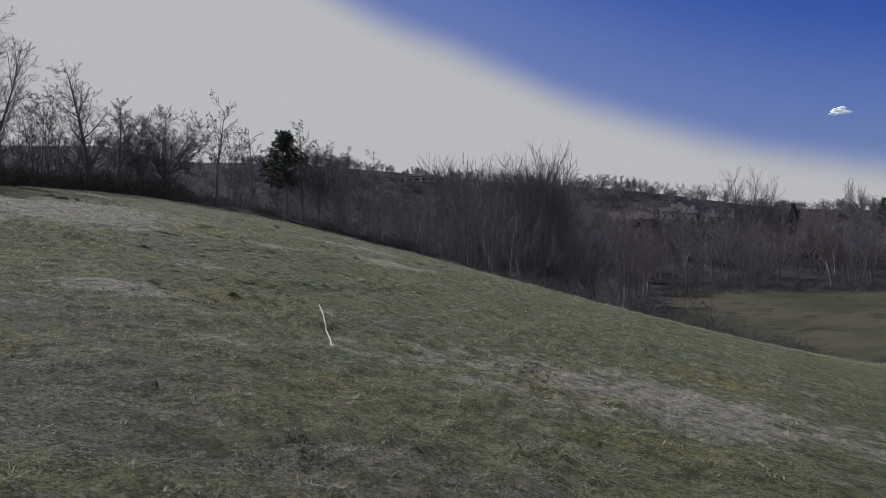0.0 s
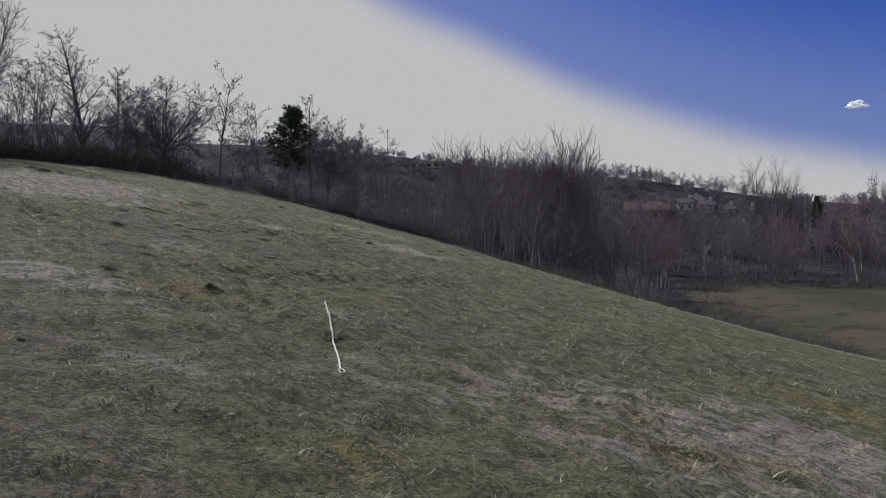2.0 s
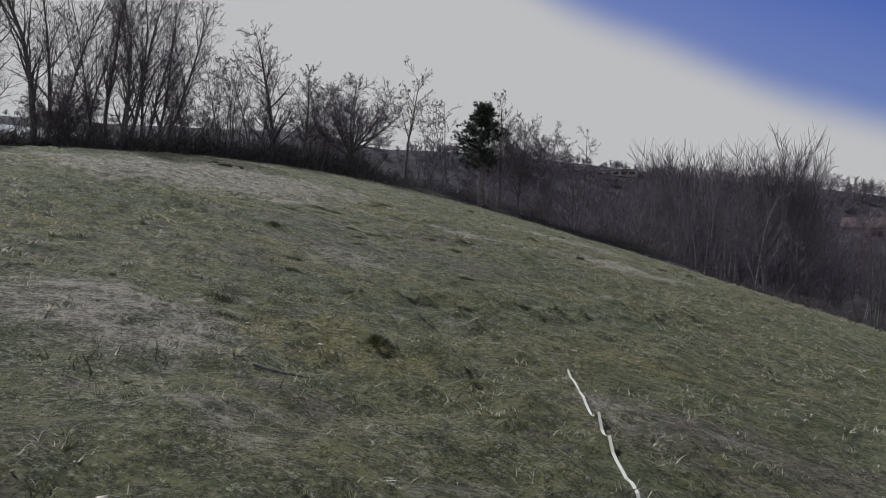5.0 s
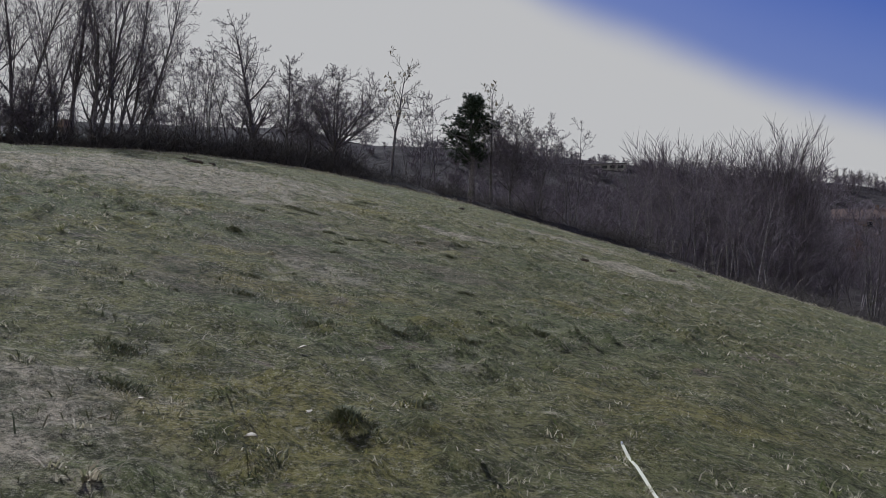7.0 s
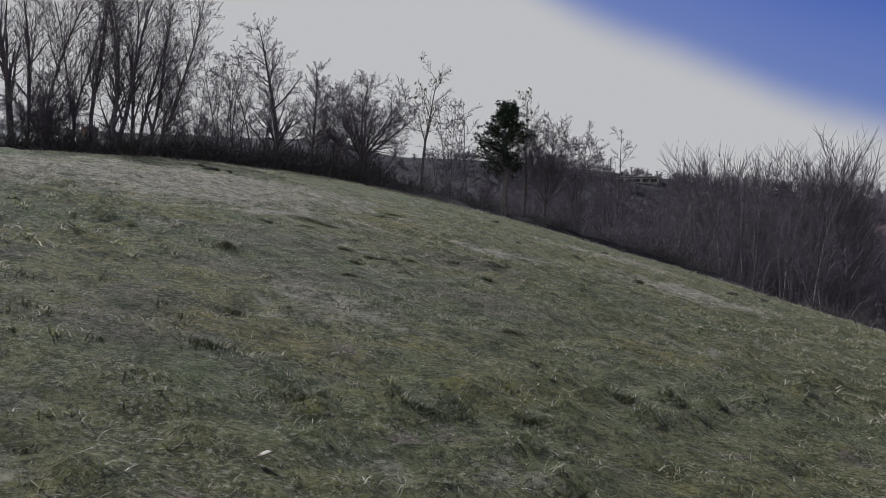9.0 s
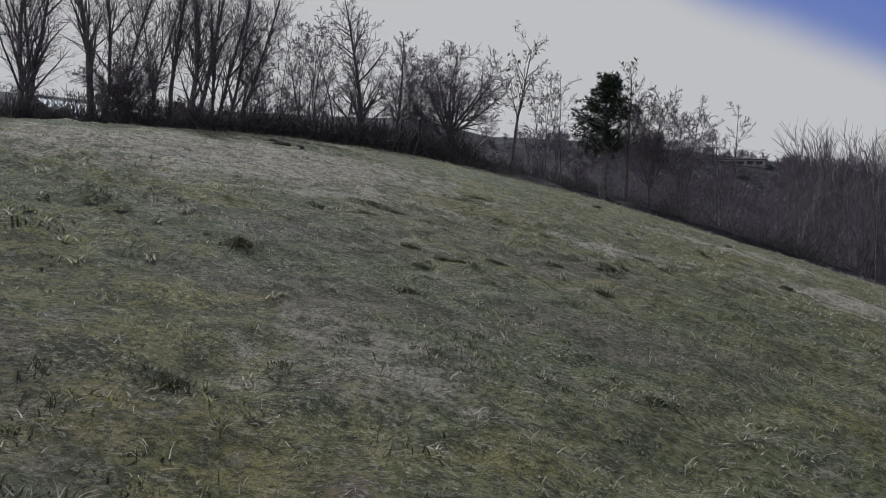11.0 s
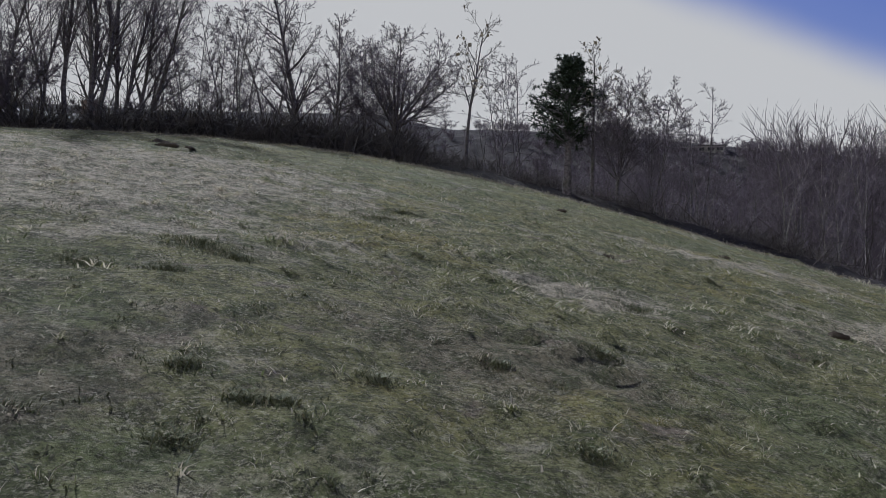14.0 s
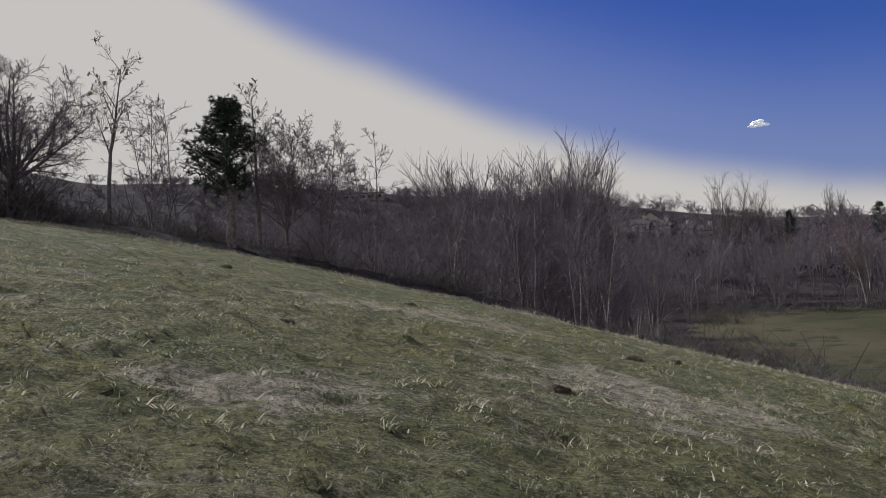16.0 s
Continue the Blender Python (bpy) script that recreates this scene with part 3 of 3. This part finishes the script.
# ---------- far woods on the rise, undergrowth, hedge bottom ----------
def tangle(name, spots, rng, per, size, rise, thick, material, label, category):
    """Low brush: many short bowed twigs round the given spots."""
    segs = []
    for x, y in spots:
        z = ground_at(x, y)
        for n in range(per):
            p = Vector((x + rng.gauss(0, size), y + rng.gauss(0, size), 0))
            p.z = z - 0.1
            d = Vector((rng.gauss(0, 0.6), rng.gauss(0, 0.6), rng.uniform(0.4, 1.2))).normalized()
            long = rise * rng.uniform(0.4, 1.2)
            q = p + d * long * 0.5
            e = q + (d + Vector((rng.gauss(0, 0.5), rng.gauss(0, 0.5), rng.uniform(-0.7, 0.2)))).normalized() * long * 0.5
            segs += [(tuple(p), tuple(q), thick, thick * 0.8), (tuple(q), tuple(e), thick * 0.8, thick * 0.4)]
    v, f = tubes(segs, 3)
    return tagged(new(name, mesh_from(name, v, f, material)), label, category, kind="stuff")


R5 = random.Random(5)
spots = []
for n in range(420):
    x = R5.uniform(-26, 34)
    back = 3.4 if -3 < x < 15 else 0.8
    spots.append((x, float(crest(x)) + back + R5.uniform(0.0, 3.2)))
tall_spots = [(x, y) for x, y in spots if x < -4]
tangle("hedge_brush", tall_spots + [(x + 0.4, y + 0.8) for x, y in tall_spots], R5, 36, 0.45, 1.9, 0.022, BRAMBLE, "dark leafless hedge brush along the field edge", "hedge")
tangle("undergrowth", spots, R5, 20, 0.5, 1.0, 0.014, BRAMBLE, "dark tangled brambles and dead stems under the trees", "undergrowth")
spots = []
while len(spots) < 700:
    x = R5.uniform(-25, 75)
    y = float(crest(x)) + R5.uniform(4, 75)
    if math.degrees(math.atan2(x, y)) < 36 and math.hypot(x, y) < 118:
        spots.append((x, y))
for n in range(260):
    az, far = radians(R5.uniform(33, 68)), R5.uniform(115, 130)
    spots.append((far * math.sin(az), far * math.cos(az)))
tangle("brushwood", spots, R5, 8, 1.0, 2.6, 0.023, BRAMBLE, "brown leafless brushwood below the trees", "brushwood")

light = skeleton_of(90, "far", 9.0, 0.14, 2, 0.15)
light2 = skeleton_of(91, "far", 7.0, 0.12, 3, 0.35)
sets = [np.array([(*p, *q, a, b) for _, p, q, a, b, _n in s]) for s in (light, light2)]
rows = []
RF = np.random.RandomState(8)
for n in range(1650):
    az, far = radians(RF.uniform(-50, 70)), RF.uniform(120, 300)
    if n % 3 == 0:
        az, far = radians(RF.uniform(-34, 20)), RF.uniform(95, 262)
    elif n % 3 == 1:
        az, far = radians(RF.uniform(0, 48)), RF.uniform(138, 268)
    x, y = far * math.sin(az), far * math.cos(az)
    s = sets[n % 2].copy()
    g = RF.uniform(0.4, 1.15) if far < 190 else RF.uniform(0.15, 0.35) + 0.45 * float(lumps(x, y, 0.06, 9)) ** 2
    s *= g
    s[:, 6:] = np.maximum(s[:, 6:], 0.06)
    if far > 150:
        s[:, [0, 1, 3, 4]] *= 1.8
    a = RF.uniform(0, 6.28)
    for o in (0, 3):
        u, w = s[:, o].copy(), s[:, o + 1].copy()
        s[:, o], s[:, o + 1] = u * math.cos(a) - w * math.sin(a) + x, u * math.sin(a) + w * math.cos(a) + y
        s[:, o + 2] += ground_at(x, y)
    rows.append(s)
far_rows = np.concatenate(rows)
v, f = tubes([(r[:3], r[3:6], r[6], r[7]) for r in far_rows], 3)
tagged(new("far_wood", mesh_from("far_wood", v, f, TWIG)), "distant leafless brown woodland on the valley slope", "woodland", kind="stuff")

# ---------- grass ----------
def blades(name, xs, ys, tall, wide, rng, material, label, flat=(0.3, 1.8)):
    """Grass: each blade a narrow bent strip of two triangles and a tip."""
    n = len(xs)
    z = land(xs, ys) + bumps(xs, ys) * smooth(75, 50, np.hypot(xs, ys)) - 0.01
    a, h = rng.uniform(0, 6.283, n), tall * rng.uniform(0.45, 1.3, n)
    lean, dirn = rng.uniform(*flat, n) * h, rng.uniform(0, 6.283, n)
    w = wide * rng.uniform(0.6, 1.3, n)
    base = np.stack([xs, ys, z], -1)
    side = np.stack([np.cos(a) * w, np.sin(a) * w, 0 * w], -1)
    mid = base + np.stack([np.cos(dirn) * lean * 0.35, np.sin(dirn) * lean * 0.35, h * 0.6], -1)
    tip = base + np.stack([np.cos(dirn) * lean, np.sin(dirn) * lean, h * rng.uniform(0.7, 1.0, n)], -1)
    v = np.stack([base - side, base + side, mid + side * 0.7, mid - side * 0.7, tip], 1).reshape(-1, 3)
    i = np.arange(n)[:, None] * 5
    me = bpy.data.meshes.new(name)
    loops = np.concatenate([i + [0, 1, 2, 3], i + [3, 2, 4]], 1).reshape(-1)
    me.vertices.add(5 * n)
    me.vertices.foreach_set("co", v.reshape(-1))
    me.loops.add(7 * n)
    me.loops.foreach_set("vertex_index", loops)
    me.polygons.add(2 * n)
    starts = np.stack([np.arange(n) * 7, np.arange(n) * 7 + 4], 1).reshape(-1)
    me.polygons.foreach_set("loop_start", starts)
    me.materials.append(material)
    me.update(calc_edges=True)
    me.validate()
    return tagged(new(name, me), label, "grass", kind="stuff")


RG = np.random.RandomState(3)


def scatter(n, x0, x1, y0, y1):
    """Places in loose clumps over a stretch of the field."""
    cx, cy = RG.uniform(x0, x1, n // 34 + 1), RG.uniform(y0, y1, n // 34 + 1)
    k = RG.randint(0, len(cx), n)
    s = RG.exponential(0.055, n) * RG.uniform(0.4, 1.8, len(cx))[k]
    a = RG.uniform(0, 6.283, n)
    x, y = cx[k] + s * np.cos(a), cy[k] + s * np.sin(a)
    loose = RG.random_sample(n) < 0.35
    tall = np.where(loose, 0.026, 0.036 * RG.uniform(0.5, 1.7, len(cx))[k])
    return np.where(loose, RG.uniform(x0, x1, n), x), np.where(loose, RG.uniform(y0, y1, n), y), tall


xs, ys, tall = scatter(110000, -7.5, 9.5, 3.0, 33.0)
keep = (xs > -1.6 - 0.35 * np.maximum(0, ys - 3)) & (xs < 1.8 + 0.5 * np.maximum(0, ys - 3))
blades("grass", xs[keep], ys[keep], tall[keep], 0.0028, RG, GRASS, "short trampled winter grass, green mixed with dry straw")
xs, ys, tall = scatter(56000, -20, 28, 12.0, 48.0)
keep = ys < crest(xs) + 2
blades("grass", xs[keep], ys[keep], tall[keep] * 1.2, 0.006, RG, GRASS, "sparse dry and green grass over the hilltop")
# coarser blades and loose straw over the whole near side of the hill
xs, ys, tall = scatter(90000, -10, 17, 4.5, 36.0)
keep = (xs > -1.8 - 0.42 * np.maximum(0, ys - 3)) & (xs < 3.2 + 0.8 * np.maximum(0, ys - 3))
xs, ys, tall = xs[keep], ys[keep], tall[keep]
trodden = (np.abs(xs - 0.35) < 3.2) & (ys < 25)
blades("grass", xs, ys, np.where(trodden, 0.8, 1.25) * tall, np.where(trodden, 0.0038, 0.0075), RG, GRASS, "coarse winter grass, dark green and bleached blades mixed", (0.8, 2.6))
# small darker tufts that stand up from the turf, and loose bleached straw lying between them
cx, cy = RG.uniform(-7, 9.5, 1900), RG.uniform(3.5, 38, 1900)
k_ = np.repeat(np.arange(len(cx)), 42)
size = RG.gamma(2.2, 0.5, len(cx))[k_]
r, a = np.abs(RG.normal(0, 0.055, len(k_))) * size, RG.uniform(0, 6.283, len(k_))
xs, ys = cx[k_] + r * np.cos(a), cy[k_] + r * np.sin(a)
keep = (xs > -1.6 - 0.35 * np.maximum(0, ys - 3)) & (xs < 1.8 + 0.5 * np.maximum(0, ys - 3))
blades("grass", xs[keep], ys[keep], 0.030 * size[keep] ** 0.7, 0.0036, RG, TUSSOCK, "small dark green tufts standing up from short turf", (0.4, 1.5))
xs, ys, tall = scatter(30000, -7.5, 9.5, 3.0, 30.0)
keep = (xs > -1.6 - 0.35 * np.maximum(0, ys - 3)) & (xs < 1.8 + 0.5 * np.maximum(0, ys - 3))
blades("grass", xs[keep], ys[keep], 0.022, 0.0032, RG, STRAW, "loose bleached straw lying on the turf", (2.0, 5.0))
# taller pale grass along the brow of the hill
xs = RG.uniform(-24, 40, 14000)
ys = crest(xs) + RG.normal(-1.5, 1.6, len(xs))
blades("grass", xs, ys, 0.12, 0.008, RG, STRAW, "longer bleached grass along the brow of the hill")

# ---------- small things on the turf ----------
def mound(name, x, y, wide, tall, material, seed, label, category, group=""):
    """An uneven low heap with a ragged outline."""
    rng = random.Random(seed)
    bm = bmesh.new()
    bmesh.ops.create_icosphere(bm, subdivisions=3, radius=1.0)
    for v in bm.verts:
        a = math.atan2(v.co.y, v.co.x)
        r = 1 + 0.22 * math.sin(a * 3 + seed) + 0.13 * math.sin(a * 7 + 2 * seed)
        n = noise.noise(v.co * 2.6 + Vector((seed, 0, 0)))
        v.co = Vector((v.co.x * wide * r, v.co.y * wide * 0.8 * r, v.co.z * tall * (1 + 0.9 * n))) + Vector([rng.gauss(0, 0.006) for _ in range(3)])
    me = bpy.data.meshes.new(name)
    bm.to_mesh(me)
    bm.free()
    me.materials.append(material)
    ob = tagged(new(name, me), label, category, group)
    ob.location = (x, y, ground_at(x, y))
    return ob


MOLES = ((-6.86, 34.68, 0.42), (-6.3, 34.46, 0.25), (-7.5, 35.5, 0.35), (7.72, 30.6, 0.26), (5.22, 34.27, 0.24), (8.5, 30.64, 0.24), (4.37, 27.19, 0.22), (2.1, 29.39, 0.18), (2.1, 36.8, 0.25), (-12.3, 34.2, 0.4))
for n, (x, y, w) in enumerate(MOLES):
    mound("molehill", x, y, w * 0.58, w * 0.2, SOIL, n + 3, "low molehill of dark crumbly soil in the grass", "molehill", "molehills on the field")


def tussock(x, y, wide, tall, count, seed):
    """A bushy clump of darker grass."""
    rng = np.random.RandomState(seed)
    a, r = rng.uniform(0, 6.283, count), wide * 0.6 * np.abs(rng.normal(0, 1, count))
    ob = blades("grass_tussock", x + r * np.cos(a), y + 0.7 * r * np.sin(a), tall, 0.0035, rng, TUSSOCK, "bushy tussock of darker green grass")
    return tagged(ob, category="tussock", group="tussocks on the field")


for n, (x, y, w) in enumerate(((-2.03, 24.59, 0.42), (-1.08, 28.57, 0.4), (-0.93, 29.61, 0.4), (-2.13, 20.14, 0.2), (-0.72, 19.92, 0.18), (-0.44, 15.62, 0.2),
                              (0.18, 15.75, 0.2), (-1.12, 13.49, 0.13), (0.03, 13.52, 0.15), (1.92, 26.03, 0.25), (1.6, 17.0, 0.16),
                              (-1.31, 17.32, 0.15), (0.8, 16.02, 0.15), (1.21, 23.72, 0.15), (-0.15, 22.35, 0.13), (-1.68, 24.45, 0.2), (3.43, 28.84, 0.22), (3.41, 25.42, 0.18),
                              (-0.82, 21.27, 0.13), (-0.68, 21.72, 0.12), (-0.52, 21.77, 0.13), (-1.06, 21.93, 0.14), (-2.43, 23.48, 0.20), (-1.91, 23.69, 0.20), (0.48, 22.97, 0.10), (0.92, 21.90, 0.12), (4.51, 28.56, 0.14), (-1.35, 14.07, 0.14), (-1.11, 16.16, 0.18), (-0.05, 13.43, 0.10), (0.93, 18.74, 0.15), (0.37, 14.16, 0.10))):
    tussock(x, y, w, 0.048, int(2600 * w), 100 + n)


def dead_leaf(x, y, size, turn, seed):
    """A curled dry leaf with a midrib fold and a short stalk."""
    rng = random.Random(seed)
    verts, faces = [], []
    rows_ = 7
    for i in range(rows_):
        t = i / (rows_ - 1)
        w = math.sin(math.pi * min(1, t * 1.05 + 0.02)) ** 0.8 * 0.42
        for j in (-1, -0.5, 0, 0.5, 1):
            verts.append(((t - 0.5) * size, j * w * size, size * (0.16 * abs(j) ** 1.5 + 0.12 * math.sin(t * 3 + seed)) + 0.028 + rng.uniform(0, 0.003)))
    for i in range(rows_ - 1):
        for j in range(4):
            q = i * 5 + j
            faces.append((q, q + 1, q + 6, q + 5))
    ob = tagged(new("dead_leaf", mesh_from("dead_leaf", verts, faces, LEAF)), "pale curled dry leaf lying on the grass", "leaf", "dead leaves on the field")
    ob.matrix_basis = Matrix.Translation((x, y, ground_at(x, y))) @ Matrix.Rotation(turn, 4, "Z")
    mod = ob.modifiers.new("thick", "SOLIDIFY")
    mod.thickness = 0.002
    return ob


for n, (x, y, size) in enumerate(((-0.39, 13.03, 0.06), (0.63, 13.23, 0.05), (-0.98, 12.91, 0.045), (-0.7, 10.27, 0.06), (-1.27, 9.53, 0.07), (-0.41, 14.68, 0.06), (-0.2, 13.5, 0.04), (-0.95, 13.25, 0.045))):
    dead_leaf(x, y, size, n * 1.3, n)
segs = [((-0.66 + 0.055 * n, 12.23 + 0.022 * n + 0.01 * math.sin(n), ground_at(-0.66 + 0.055 * n, 12.23 + 0.022 * n) + 0.012),
         (-0.66 + 0.055 * (n + 1), 12.23 + 0.022 * (n + 1) + 0.01 * math.sin(n + 1), ground_at(-0.66 + 0.055 * (n + 1), 12.23 + 0.022 * (n + 1)) + 0.012), 0.009 - 0.0008 * n, 0.0082 - 0.0008 * n) for n in range(6)]
v, f = tubes(segs, 6)
tagged(new("stick", mesh_from("stick", v, f, BARK)), "thin dark dead stick lying in the grass", "stick")

# ---------- far side of the valley: houses, tall trees ----------
def box(bm, x0, x1, y0, y1, z0, z1):
    vs = [bm.verts.new(c_) for c_ in ((x0, y0, z0), (x1, y0, z0), (x1, y1, z0), (x0, y1, z0), (x0, y0, z1), (x1, y0, z1), (x1, y1, z1), (x0, y1, z1))]
    for q in ((3, 2, 1, 0), (4, 5, 6, 7), (0, 1, 5, 4), (1, 2, 6, 5), (2, 3, 7, 6), (3, 0, 4, 7)):
        bm.faces.new([vs[i] for i in q])


def from_bm(name, bm, material):
    me = bpy.data.meshes.new(name)
    bm.to_mesh(me)
    bm.free()
    me.materials.append(material)
    return me


def house(name, x, y, z, turn, long, deep, high, pitch, walls, roof_material, windows, label, category="house", group=""):
    """Walls, a pitched roof with eaves, a chimney, and real window recesses with frames and panes on the front."""
    top = tagged(new(name), label, category, group)
    bm = bmesh.new()
    box(bm, -long / 2, long / 2, 0, deep, -6, high)
    for sx in (-long / 2, long / 2):
        a_, b_, c_ = bm.verts.new((sx, 0, high)), bm.verts.new((sx, deep, high)), bm.verts.new((sx, deep / 2, high + pitch))
        bm.faces.new((a_, b_, c_))
    part("wall", from_bm("wall", bm, walls), top)
    bm = bmesh.new()
    o = 0.4
    for y0, y1 in ((-o, deep / 2), (deep + o, deep / 2)):
        zl = high - o * pitch / (deep / 2)
        vs = [bm.verts.new(c_) for c_ in ((-long / 2 - o, y0, zl), (long / 2 + o, y0, zl), (long / 2 + o, y1, high + pitch), (-long / 2 - o, y1, high + pitch))]
        low = [bm.verts.new(v_.co + Vector((0, 0, 0.22))) for v_ in vs]
        bm.faces.new(vs[::-1])
        bm.faces.new(low)
        for i in range(4):
            bm.faces.new((vs[i], vs[(i + 1) % 4], low[(i + 1) % 4], low[i]))
    roof = part("roof", from_bm("roof", bm, roof_material), top)
    bm = bmesh.new()
    box(bm, long * 0.3, long * 0.3 + 0.7, deep / 2 - 0.4, deep / 2 + 0.4, high + pitch - 0.8, high + pitch + 1.0)
    part("chimney", from_bm("chimney", bm, walls), roof)
    for wx, wz, ww, wh in windows:
        bm = bmesh.new()
        for a_ in ((wx - ww / 2 - 0.1, wx - ww / 2, wz - 0.1, wz + wh + 0.1), (wx + ww / 2, wx + ww / 2 + 0.1, wz - 0.1, wz + wh + 0.1),
                   (wx - ww / 2, wx + ww / 2, wz - 0.1, wz), (wx - ww / 2, wx + ww / 2, wz + wh, wz + wh + 0.1)):
            box(bm, a_[0], a_[1], -0.1, -0.005, a_[2], a_[3])
        win = part("window", from_bm("window", bm, RENDER_WALL), top)
        bm = bmesh.new()
        box(bm, wx - ww / 2, wx + ww / 2, -0.04, -0.006, wz, wz + wh)
        part("pane", from_bm("pane", bm, PANE), win)
    top.matrix_basis = Matrix.Translation((x, y, z)) @ Matrix.Rotation(turn, 4, "Z")
    return top


def facing(x, y):
    return -math.atan2(x, y)


for n in range(4):
    x, y = 109 + 4.0 * n, 167.5 - 2.8 * n
    house("house", x, y, float(land(x, y)) - 0.4 - 0.3 * n, facing(x, y) + 0.1, 3.6, 6, 2.2 + 0.3 * (n % 2), 1.1, RENDER_WALL, ROOF,
          ((-0.9, 0.8, 0.5, 0.8), (0.9, 0.8, 0.5, 0.8)), "small pale rendered terrace house with a dark roof among trees", "house", "houses across the valley")
house("house", 121, 172, float(land(121, 172)) - 1.2, facing(121, 172) + 1.2, 8, 7, 2.4, 2.6, RENDER_WALL, ROOF, ((-2, 0.5, 1, 1.2), (1.5, 0.5, 1, 1.2)), "pale house with a steep gable among bare trees", "house", "houses across the valley")
house("house", 95.9, 164, float(land(95.9, 164)) - 1.0, facing(96, 164), 10, 7, 2.4, 2.0, BRICK, ROOF_RED, ((-2.5, 0.5, 1, 1.2), (2, 0.5, 1, 1.2)), "brick house with a faded red roof above the wood", "house", "houses across the valley")
house("long_building", 52.8, 223.7, float(land(52.8, 223.7)) - 0.5, facing(52.8, 223.7), 19, 9, 1.6, 0.5, RENDER_WALL, ROOF,
      tuple((-8 + 2.3 * n, 0.3, 1.5, 0.9) for n in range(8)), "long low building with a flat dark roof on the ridge", "building")
house("barn", -21.4, 54.0, float(land(-21.4, 54.0)) - 0.9, facing(-21.4, 50) + 0.5, 9, 6, 4.6, 1.1, BRICK, ROOF, ((-2, 1.5, 1, 1),), "low barn with a long grey roof behind the trees", "barn")

GREY = [skeleton_of(120 + n, "fan", 15.0, 0.3, 2, 0.14) for n in range(2)]
first = None
for n, (x, y, tall) in enumerate(((103.0, 135.2, 16.4), (105.0, 133.5, 15.2), (106.5, 132.5, 16.8), (108.2, 131.2, 15.0), (109.6, 130.1, 14.0), (111.2, 128.7, 12.4))):
    if n < 2:
        first = bare_tree("tree", GREY[n], BARK, TWIG_GREY, "tall pale grey bare tree standing over the valley wood", "tree", "tall grey trees", 1)
        stand(first, x, y, tall / 13.4, n, tall / 15.0 * 0.85)
    else:
        stand_copy(first, x, y, tall / 13.4, n * 1.7, tall / 15.0 * 0.85)
POPLAR = skeleton_of(130, "pole", 10.0, 0.25, 5, 0.06)
pop = bare_tree("poplar_tree", POPLAR, BARK, TWIG_GREY, "narrow upright bare poplar on the skyline", "tree", "poplars", 1)
stand(pop, 148.5, 148.5, 1.2, 0, 0.6)
stand_copy(pop, 150.2, 147.0, 1.0, 1, 0.55)
for n in range(6):
    x, y = 117.5 + 1.6 * n, 209.3 - 0.95 * n
    stand_copy(pop, x, y, 0.58 - 0.03 * (n % 3), n, 0.32)
pine_tree(109.3, 123.6, 10.4, 1.9, 6, "dark narrow conifer in the far wood")
pine_tree(131.5, 122.8, 9.5, 2.2, 7, "dark conifer at the edge of the far wood")

# a small white cloud
bm = bmesh.new()
RC = random.Random(2)
for n in range(26):
    t = RC.uniform(-1, 1)
    m = Matrix.Translation((t * 15, RC.uniform(-4, 4), RC.uniform(-2, 11) * (1 - t * t))) @ Matrix.Diagonal((RC.uniform(4, 8), 5, RC.uniform(2.0, 4.0) * (1.1 - 0.6 * abs(t)), 1))
    bmesh.ops.create_icosphere(bm, subdivisions=2, radius=1.0, matrix=m)
me = from_bm("cloud", bm, CLOUD)
me.shade_smooth()
cloud = tagged(new("cloud", me), "small white fair-weather cloud in the blue sky", "cloud", kind="structure")
cloud.matrix_basis = Matrix.Translation((0.695 * 1600, 0.707 * 1600, 0.1265 * 1600)) @ Matrix.Rotation(-0.777, 4, "Z")

# a dog's leash lying in the grass
LINE = [Vector(c_) for c_ in ((1.18, 9.62), (1.25, 10.24), (1.30, 11.09), (1.40, 12.41), (1.54, 14.14))]
leash = tagged(new("leash"), "long pale webbing dog leash lying on the grass", "leash")
pts = []
for a_, b_ in zip(LINE, LINE[1:]):
    for n in range(10):
        q = a_.lerp(b_, n / 10)
        q = q + Vector((0.008 * math.sin(q.y * 1.6), 0))
        pts.append(Vector((q.x, q.y, ground_at(q.x, q.y) + 0.014)))
verts, faces = [], []
for n, q in enumerate(pts):
    d = (pts[min(n + 1, len(pts) - 1)] - pts[max(n - 1, 0)]).normalized()
    w = d.cross(Vector((0, 0, 1))).normalized() * 0.009
    for side_, up in ((-1, 0), (1, 0), (1, 0.003), (-1, 0.003)):
        verts.append(q + w * side_ + Vector((0, 0, up)))
    if n:
        i = n * 4
        for j in range(4):
            faces.append((i - 4 + j, i - 4 + (j + 1) % 4, i + (j + 1) % 4, i + j))
part("strap", mesh_from("strap", verts, faces, WEBBING, False), leash)
loop = [pts[0] + Vector((0.022 * math.sin(a_ * 0.5236), -0.09 + 0.09 * math.cos(a_ * 0.5236), 0.002)) for a_ in range(13)]
v, f = tubes([(tuple(p_), tuple(q_), 0.006, 0.006) for p_, q_ in zip(loop, loop[1:])], 6)
part("handle_loop", mesh_from("handle_loop", v, f, WEBBING), leash, "stitched hand loop")
v, f = tubes([(tuple(pts[-1]), tuple(pts[-1] + Vector((0.01, 0.05, 0.0))), 0.009, 0.007), (tuple(pts[-1] + Vector((0.01, 0.05, 0))), tuple(pts[-1] + Vector((0.012, 0.08, 0))), 0.006, 0.004)], 8)
part("clip", mesh_from("clip", v, f, STEEL), leash, "small steel snap clip")
